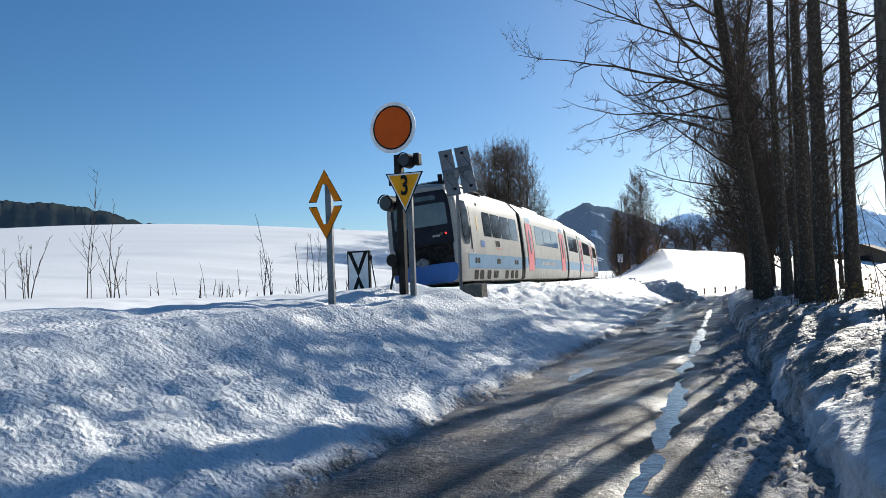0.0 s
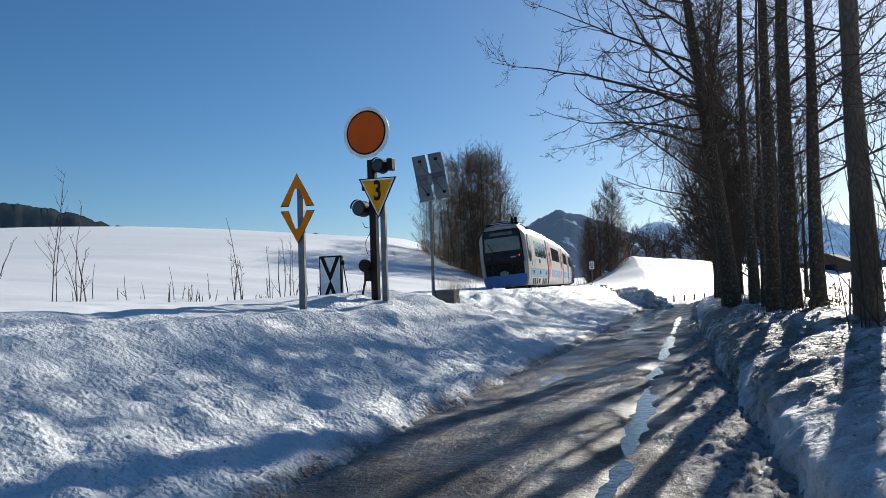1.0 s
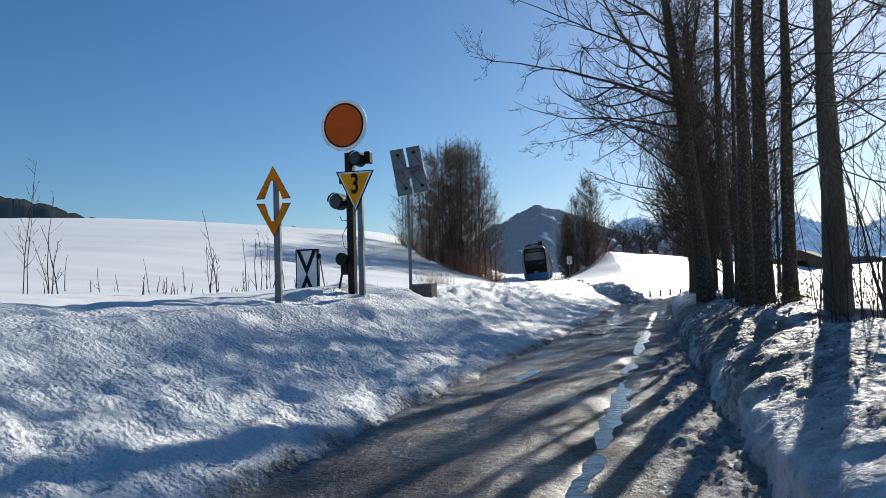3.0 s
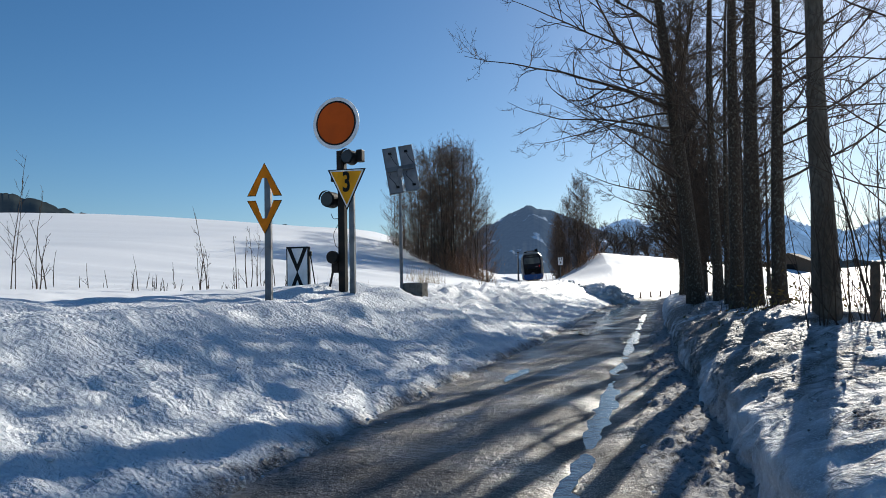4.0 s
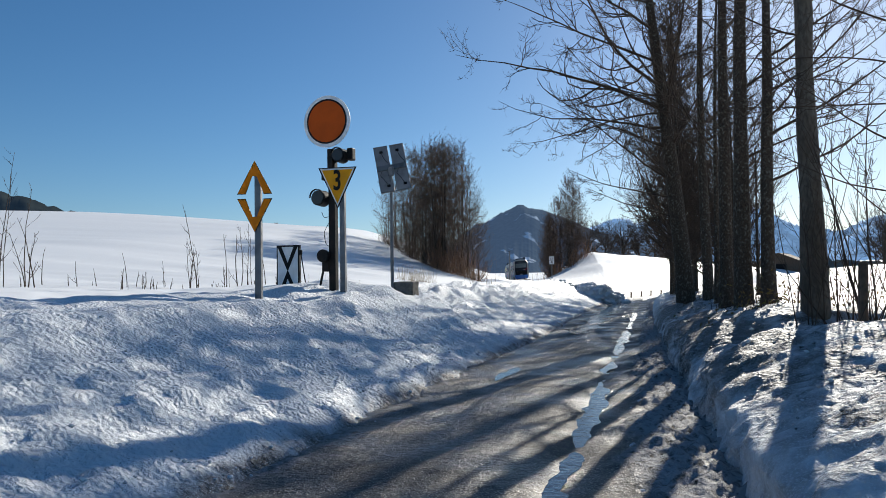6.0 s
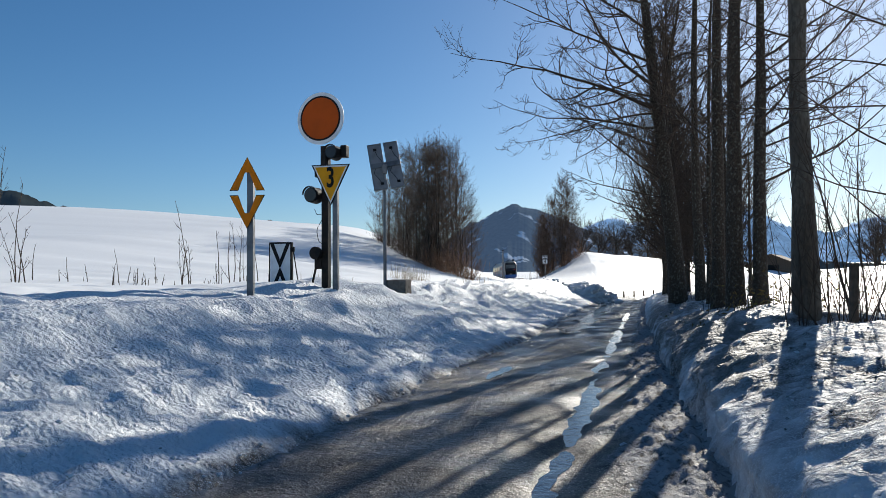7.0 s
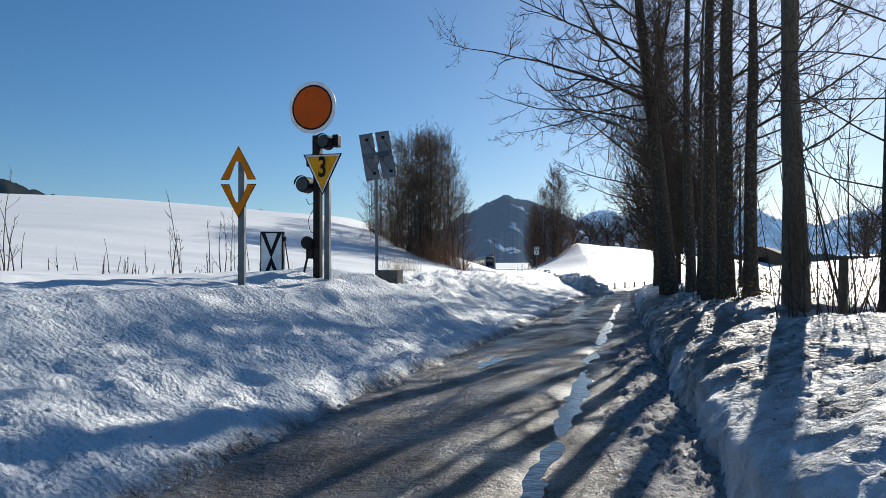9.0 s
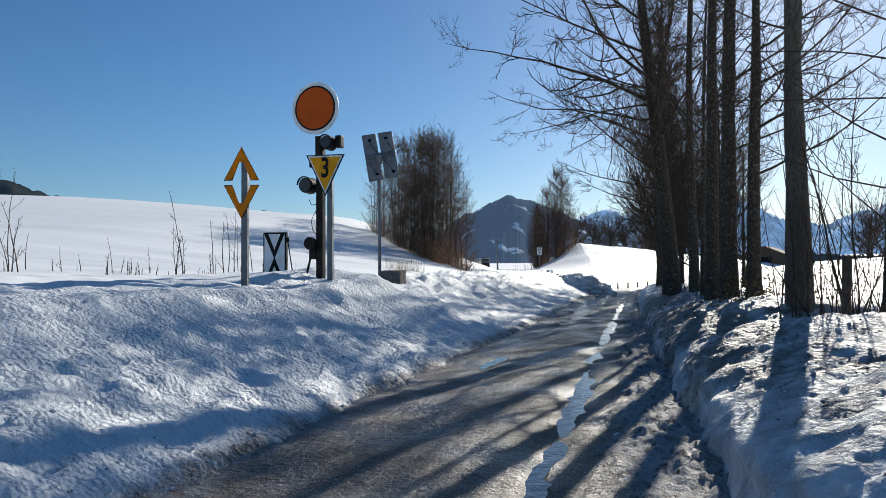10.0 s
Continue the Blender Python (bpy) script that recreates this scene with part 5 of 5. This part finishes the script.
# trees on the knoll and beyond
KNOLL = "bare trees on the knoll"
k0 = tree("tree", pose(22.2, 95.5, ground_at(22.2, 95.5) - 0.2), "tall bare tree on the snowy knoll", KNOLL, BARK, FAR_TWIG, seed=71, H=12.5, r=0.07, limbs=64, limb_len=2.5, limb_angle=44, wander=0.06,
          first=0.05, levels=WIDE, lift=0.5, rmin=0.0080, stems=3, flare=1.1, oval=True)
for x, y, k in ((20.0, 98, 0.74), (20.6, 101, 0.68), (21.0, 97, 0.85), (23.4, 97, 0.85), (21.2, 104, 0.7), (21.8, 94.0, 0.55), (19.7, 96, 0.55)):
    c = copy_thing(k0, pose(x, y, ground_at(x, y) - 0.2, 0, 0, x * 77))
    c.scale = (k, k, k)
ROUND = [(11, 0.5, 42, 0.3, 3), (5, 0.5, 42, 0.2, 1)]
o0 = tree("tree", pose(33, 128, ground_at(33, 128) - 0.2), "round-crowned bare orchard tree", "far row of round bare trees", BARK, seed=81, H=5.4, r=0.24, limbs=26, limb_len=5.2, limb_angle=52,
          first=0.22, levels=ROUND, lift=0.8, rmin=0.014, flare=1.25, top=0.25, stout=0.02)
for x, y, k in ((36.5, 130, 1.0), (40, 131, 1.1), (43.5, 132, 1.0), (47, 134, 1.12), (52, 135, 1.0), (57, 138, 1.05), (63, 140, 0.95)):
    c = copy_thing(o0, pose(x, y, ground_at(x, y) - 0.2, 0, 0, x * 31))
    c.scale = (k, k, k)


# ---- saplings, shrubs and dry stalks ----
def stalks(name, at, n, h, spread, r, mat, seed, label, category, branch=3, group="", lean=0.10, kind=""):
    """A clump of thin upright shoots with side twigs, one thing."""
    rs = np.random.RandomState(seed)
    st = np.zeros((n, 3))
    st[:, :2] = rs.normal(0, spread, (n, 2))
    x0, y0 = at[0], at[1]
    st[:, 2] = height(st[:, 0] + x0, st[:, 1] + y0, False) - h1(x0, y0) - 0.12
    d = np.stack([rs.normal(0, lean, n), rs.normal(0, lean, n), np.ones(n)], 1)
    L = h * rs.uniform(0.45, 1.05, n)
    paths, radii = grow(rs, st, d, L, np.full(n, r) * rs.uniform(0.6, 1.2, n), 8, 0.05, 0.1, 0.3)
    chunks = [(paths, radii, 4)]
    if branch:
        s, dd, LL, rad = sprout(rs, paths, radii, branch, 0.2, 35, 0.28, r * 0.35, 0.3)
        p2, r2 = grow(rs, s, dd, LL, rad, 4, 0.08, 0.3, 0.4)
        chunks.append((p2, r2, 3))
        s, dd, LL, rad = sprout(rs, p2, r2, 2, 0.3, 35, 0.4, r * 0.3, 0.3)
        chunks.append((*grow(rs, s, dd, LL, rad, 2, 0.08, 0.3, 0.4), 3))
    v, q = gather(chunks)
    ob = new(name, mesh_of(name, v, q, mat))
    ob.matrix_basis = pose(x0, y0, h1(x0, y0))
    return tagged(ob, label, category, group, kind)


WHIPS = "young saplings beside the line"
rs = np.random.RandomState(3)
count = 0
for x, y, n, h, sp, br in ((-11.0, 20.6, 2, 5.2, 0.12, 8), (-12.3, 20.4, 4, 4.2, 0.3, 7), (-12.9, 19.6, 5, 3.6, 0.5, 6), (-8.1, 22.4, 1, 2.0, 0.02, 0),
                           (-6.2, 23.9, 5, 2.9, 0.35, 5), (-5.3, 24.0, 6, 2.5, 0.3, 4), (-10.1, 20.8, 4, 3.0, 0.3, 5), (-6.0, 23.4, 10, 0.9, 0.6, 2), (-8.6, 22.4, 8, 0.8, 0.7, 2), (-4.6, 25.0, 4, 2.6, 0.3, 4), (-9.6, 21.8, 4, 1.2, 0.8, 2), (-7.4, 23.2, 9, 1.1, 0.7, 3), (-13.6, 20.8, 4, 2.2, 0.5, 4)):
    for _ in range(n):
        count += 1
        stalks("sapling", (x + rs.normal(0, sp), y + rs.normal(0, sp)), 1, h * rs.uniform(0.55, 1.05), 0.0, 0.019, TWIG, 400 + count, "thin leafless sapling standing in snow beside the line", "sapling", br, WHIPS, 0.07)
for i, (x, y, n, h) in enumerate(((0.5, 46.0, 110, 1.2), (1.5, 46.8, 90, 1.15), (-3.9, 27.5, 26, 0.8), (-2.6, 31.0, 20, 0.9), (3.6, 32.6, 24, 0.6), (9.2, 50.5, 26, 0.9))):
    stalks("dry_grass", (x, y), n, h, 0.42, 0.006, GRASS, 220 + i, "tuft of dry yellow grass stalks in snow", "dry grass", 0, "dry grass tufts", 0.16, "stuff")
# russet scrub at the foot of the hillside row and on the knoll
rs = np.random.RandomState(5)
for i in range(24):
    f = i / 23
    x, y = 6.7 - 8.4 * f + rs.normal(0, 0.3), 67.5 + 28 * f + rs.normal(0, 0.5)
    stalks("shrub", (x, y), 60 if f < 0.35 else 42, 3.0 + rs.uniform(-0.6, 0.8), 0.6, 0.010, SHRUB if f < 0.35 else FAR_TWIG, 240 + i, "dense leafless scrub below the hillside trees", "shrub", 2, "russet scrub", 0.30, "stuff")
for i in range(8):
    x, y = 20.2 + 0.5 * i + rs.normal(0, 0.3), 95 + rs.normal(0, 1.5)
    stalks("shrub", (x, y), 20, 2.4, 0.6, 0.020, SHRUB, 270 + i, "russet leafless scrub on the knoll", "shrub", 3, "russet scrub", 0.25, "stuff")
# brush under the roadside trees and beside the fence post
for i, (x, y, n, h, sp) in enumerate(((7.3, 14.0, 16, 0.8, 0.5), (6.9, 12.6, 14, 0.7, 0.4), (7.7, 15.2, 14, 0.8, 0.5), (6.5, 10.1, 9, 2.6, 0.4), (6.9, 9.9, 9, 3.8, 0.4), (7.3, 10.6, 9, 3.0, 0.5), (6.4, 10.8, 6, 2.2, 0.4), (6.0, 9.2, 6, 1.5, 0.4), (6.2, 8.6, 5, 1.8, 0.3), (8.6, 17.5, 14, 0.9, 0.5), (9.4, 22.4, 16, 1.0, 0.5))):
    stalks("bush", (x, y), n, h, sp, 0.011, TWIG, 290 + i, "leafless whippy undergrowth on the snowy verge", "bush", 4, "roadside undergrowth", 0.24, "stuff")


# young stems round the old fence post
for i, (x, y, h, r) in enumerate(((6.36, 9.75, 4.6, 0.020), (6.30, 9.50, 3.4, 0.015), (6.02, 9.80, 2.6, 0.013), (6.52, 10.05, 5.0, 0.022), (5.86, 9.95, 2.2, 0.011), (6.62, 9.55, 4.2, 0.019), (6.15, 10.15, 3.0, 0.013), (5.92, 10.35, 3.6, 0.014), (6.45, 9.35, 2.4, 0.012))):
    stalks("sapling", (x, y), 1, h, 0.0, r, TWIG, 340 + i, "slender leafless stem beside the wooden fence post", "sapling", 6, "stems by the fence post", 0.12)


def withered_leaves(x, y, seed, n=130):
    """Brown leaves that still hang in the brush, each a small bent blade."""
    rs = np.random.RandomState(seed)
    c = np.stack([rs.normal(0, 0.5, n), rs.normal(0, 0.5, n), np.abs(rs.normal(0.15, 0.22, n))], 1)
    c[:, 2] += height(c[:, 0] + x, c[:, 1] + y) - h1(x, y)
    a = rs.normal(0, 1, (n, 3))
    a /= np.linalg.norm(a, axis=1, keepdims=True)
    b = np.cross(a, rs.normal(0, 1, (n, 3)))
    b /= np.linalg.norm(b, axis=1, keepdims=True)
    L, W = 0.05, 0.018
    v = np.stack([c - a * L, c + b * W + np.cross(a, b) * 0.008, c + a * L, c - b * W + np.cross(a, b) * 0.008], 1).reshape(-1, 3)
    i = np.arange(n * 4).reshape(n, 4)
    tris = np.concatenate([i[:, [0, 1, 2]], i[:, [0, 2, 3]]])
    ob = new("withered_leaves", mesh_of("withered_leaves", v, tris, LEAF, False))
    ob.matrix_basis = pose(x, y, h1(x, y))
    tagged(ob, "withered brown leaves caught in roadside brush", "leaves", kind="stuff")


for i, (x, y) in enumerate(((6.7, 12.8), (7.2, 14.1), (6.9, 11.7))):
    withered_leaves(x, y, 310 + i)


# ---- fence, marker post, pole, barn ----
def fence_post(x, y, h, r, seed, label, tilt=(0, 0)):
    bm = bm_cyl(r, h + 0.4, pose(0, 0, -0.4), 12, r * 0.93)
    bmesh.ops.subdivide_edges(bm, edges=[e for e in bm.edges if abs(e.verts[0].co.z - e.verts[1].co.z) > 0.1], cuts=6)
    for v in bm.verts:
        v.co += Vector((v.co.x, v.co.y, 0)) * 0.16 * noise.noise(v.co * 7 + Vector((seed, 0, 0)))
        if v.co.z > h - 0.02:
            v.co.z += 0.03 * noise.noise(v.co * 20 + Vector((seed, 3, 0)))
    ob = part("fence_post", bm, WOOD, None, smooth=False, at=pose(x, y, h1(x, y), *tilt, seed * 30))
    return tagged(ob, label, "fence post", "wooden fence posts")


fence_post(6.2, 9.62, 0.86, 0.066, 1, "weathered split wooden fence post in the snow", (1, 2))
for i, (x, y) in enumerate(((16.4, 57.0), (19.2, 60.8), (20.7, 62.7), (22.2, 64.6), (23.8, 66.5), (25.6, 69.0))):
    fence_post(x, y, 0.62, 0.07, 3 + i, "short wooden fence post beside the far bend")


def kilometre_post(x, y):
    s = thing("kilometre_post", "white railway kilometre board on a steel post", "railway sign", pose(x, y, h1(x, y), 0, 0, -12))
    part("post", bm_cyl(0.05, 2.6, pose(0, 0, -0.3), 12), STEEL, s)
    b = part("board", bm_box(0.58, 0.03, 0.92, pose(0, -0.07, 1.50), 0.01), SIGN_BLACK, s)
    part("plate", bm_box(0.52, 0.01, 0.41, pose(0, -0.09, 1.98)), SIGN_WHITE, b)
    part("plate", bm_box(0.52, 0.01, 0.41, pose(0, -0.09, 1.53)), SIGN_WHITE, b)
    part("digits", text_mesh("22", 0.42, 0.004), SIGN_BLACK, b, at=pose(0, -0.10, 2.185))
    part("digits", text_mesh("4", 0.42, 0.004), SIGN_BLACK, b, at=pose(0, -0.10, 1.735))


kilometre_post(16.3, 79.0)


def line_pole(x, y, h):
    s = thing("line_pole", "slim grey pole beside the railway", "pole", pose(x, y, h1(x, y)))
    part("shaft", bm_cyl(0.16, h + 0.4, pose(0, 0, -0.4), 14, 0.10), STEEL, s)
    part("cap", bm_cyl(0.16, 0.10, pose(0, 0, h), 14), DARK_STEEL, s)


line_pole(17.6, 118.7, 4.5)


def barn(x, y, turn):
    s = thing("barn", "low dark wooden barn with a bare roof", "barn", pose(x, y, h1(x, y) - 0.9, 0, 0, turn))
    part("wall", bm_plate([(-4, 0), (4, 0), (4, 1.9), (0, 3.6), (-4, 1.9)], 9.0), WOOD, s, at=pose(0, -4.5, 0))
    for sx in (-1, 1):
        part("roof", bm_box(4.9, 9.8, 0.12, pose(sx * 2.15, 0, 2.68, 0, sx * 23, 0)), WOOD, s)
    part("door", bm_box(2.2, 0.08, 1.9, pose(0, -4.55, 0.05)), DARK_STEEL, s)


barn(62, 116, -38)
for x, y, k in ((62.5, 92, 1.0), (72, 105, 1.1), (55, 150, 1.0)):
    c = copy_thing(o0, pose(x, y, ground_at(x, y) - 0.2, 0, 0, x * 13))
    c.scale = (k, k, k)


# ---- ploughed snow: heap and clods ----
def snow_mound(x, y, w, d, h, seed, label):
    """A heap of ploughed clods: a lumpy mound."""
    bm = bmesh.new()
    bmesh.ops.create_icosphere(bm, subdivisions=5, radius=1)
    for v in bm.verts:
        q = v.co.copy()
        n1 = noise.fractal(q * 2.2 + Vector((seed, 0, 0)), 0.8, 2.0, 4)
        n2 = abs(noise.noise(q * 6 + Vector((seed, 5, 0))))
        n3 = abs(noise.noise(q * 13 + Vector((seed, 9, 0))))
        k = 1 + 0.26 * n1 + 0.30 * (0.4 - n2) + 0.12 * (0.4 - n3)
        v.co = Vector((q.x * w * k, q.y * d * k, q.z * h * k))
    ob = part("snow_mound", bm, SNOW, None, smooth=True, at=pose(x, y, h1(x, y) - 0.1))
    ob.data.attributes.new("crumb", "FLOAT", "POINT").data.foreach_set("value", [1.0] * len(ob.data.vertices))
    ob.data.attributes.new("dirt", "FLOAT", "POINT").data.foreach_set("value", [max(0.0, 0.02 + 0.16 * (v.co.z / h - 0.6) + 0.25 * noise.noise(v.co * 2)) for v in ob.data.vertices])
    return tagged(ob, label, "snow heap", "ploughed snow heaps")


snow_mound(12.7, 48.6, 1.4, 1.6, 0.80, 2, "gritty mound of ploughed snow at the bend")
snow_mound(14.3, 51.2, 1.2, 1.4, 0.65, 4, "crumbled mound of ploughed snow beside the lane")


def clods(name, n, seed, place, size, dirt, label):
    """Loose lumps of snow, each a bent octahedron, joined."""
    rs = np.random.RandomState(seed)
    x, y = place(rs, n)
    r = size * np.exp(rs.normal(0, 0.5, n))
    octa = np.array([[1, 0, 0], [0, 1, 0], [-1, 0, 0], [0, -1, 0], [0, 0, 1], [0, 0, -1], [0.6, 0.6, 0.5], [-0.6, 0.6, 0.5], [-0.6, -0.6, 0.5], [0.6, -0.6, 0.5]], float)
    tri_ = np.array([[0, 6, 9], [4, 9, 6], [1, 7, 6], [4, 6, 7], [2, 8, 7], [4, 7, 8], [3, 9, 8], [4, 8, 9], [0, 1, 6], [1, 2, 7], [2, 3, 8], [3, 0, 9], [1, 0, 5], [2, 1, 5], [3, 2, 5], [0, 3, 5]])
    v = octa[None] * r[:, None, None] * rs.uniform(0.65, 1.3, (n, 10, 1)) * np.array([1, 1, 0.75])
    z = np.maximum(height(x, y), 0.0)
    v = v + np.stack([x, y, z + r * 0.25], 1)[:, None]
    f = (tri_[None] + (np.arange(n) * 10)[:, None, None]).reshape(-1, 3)
    me = mesh_of(name, v.reshape(-1, 3), f, SNOW)
    me.attributes.new("crumb", "FLOAT", "POINT").data.foreach_set("value", [0.8] * len(me.vertices))
    me.attributes.new("dirt", "FLOAT", "POINT").data.foreach_set("value", np.repeat(np.clip(rs.normal(dirt, 0.2, n), 0, 1), 10).astype(np.float32))
    tagged(new(name, me), label, "snow clods", kind="stuff")


def west_foot(rs, n):
    y = 3.5 + 32 * rs.rand(n) ** 1.6
    return road_x(y) - (west_width(y) + np.abs(rs.normal(0.0, 0.30, n)) - 0.16) / 0.94, y


def east_strip(rs, n):
    y = 3.5 + 30 * rs.rand(n) ** 1.5
    w = east_width(y)
    return road_x(y) + (w - 0.05 - np.abs(rs.normal(0, 0.5, n)) % np.maximum(w - 1.12, 0.1)) / 0.94, y


def west_bank(rs, n):
    y = 4 + 16 * rs.rand(n) ** 1.3
    return road_x(y) - (west_width(y) + rs.uniform(0.2, 2.6, n) ** 1.2) / 0.94, y


def east_bank(rs, n):
    y = 3 + 20 * rs.rand(n) ** 1.4
    return road_x(y) + (east_width(y) + rs.uniform(0.25, 2.2, n)) / 0.94, y


clods("ploughed_lumps", 160, 8, lambda rs, n: (rs.normal(13.2, 0.9, n), rs.normal(49.8, 1.6, n)), 0.085, 0.1, "pile of ploughed snow lumps at the bend")
clods("snow_clods", 800, 1, west_foot, 0.011, 0.0, "loose lumps of snow along the ploughed edge")
clods("slush_clods", 7000, 2, east_strip, 0.017, 0.22, "gritty frozen slush lumps beside the snow wall")
clods("snow_crumbs", 260, 3, west_bank, 0.012, 0.05, "crumbs of snow fallen down the bank")
clods("snow_crumbs", 600, 4, east_bank, 0.014, 0.45, "crumbs of dirty snow on the ploughed wall")


# ---- what moves: the train pulls away ----
def motions():
    rows, inner = [], [[] for _ in CARS]
    for i in range(21):
        t = i * 0.5
        s = S0 + 17.0 * t + 0.49 * t * t
        home = chord_pose(s, s + CAR_LENGTH[0])
        rows.append((t, home))
        back = home.inverted()
        at = s
        for k, car in enumerate(CARS):
            if k < 4:
                m = chord_pose(at, at + CAR_LENGTH[k])
            else:
                m = chord_pose(at, at + CAR_LENGTH[k]) @ pose(0, CAR_LENGTH[k], 0, 0, 0, 180)
            inner[k].append((t, back @ m))
            at += CAR_LENGTH[k]
    walk(TRAIN, rows)
    for car, r in zip(CARS, inner):
        walk(car, r)


motions()
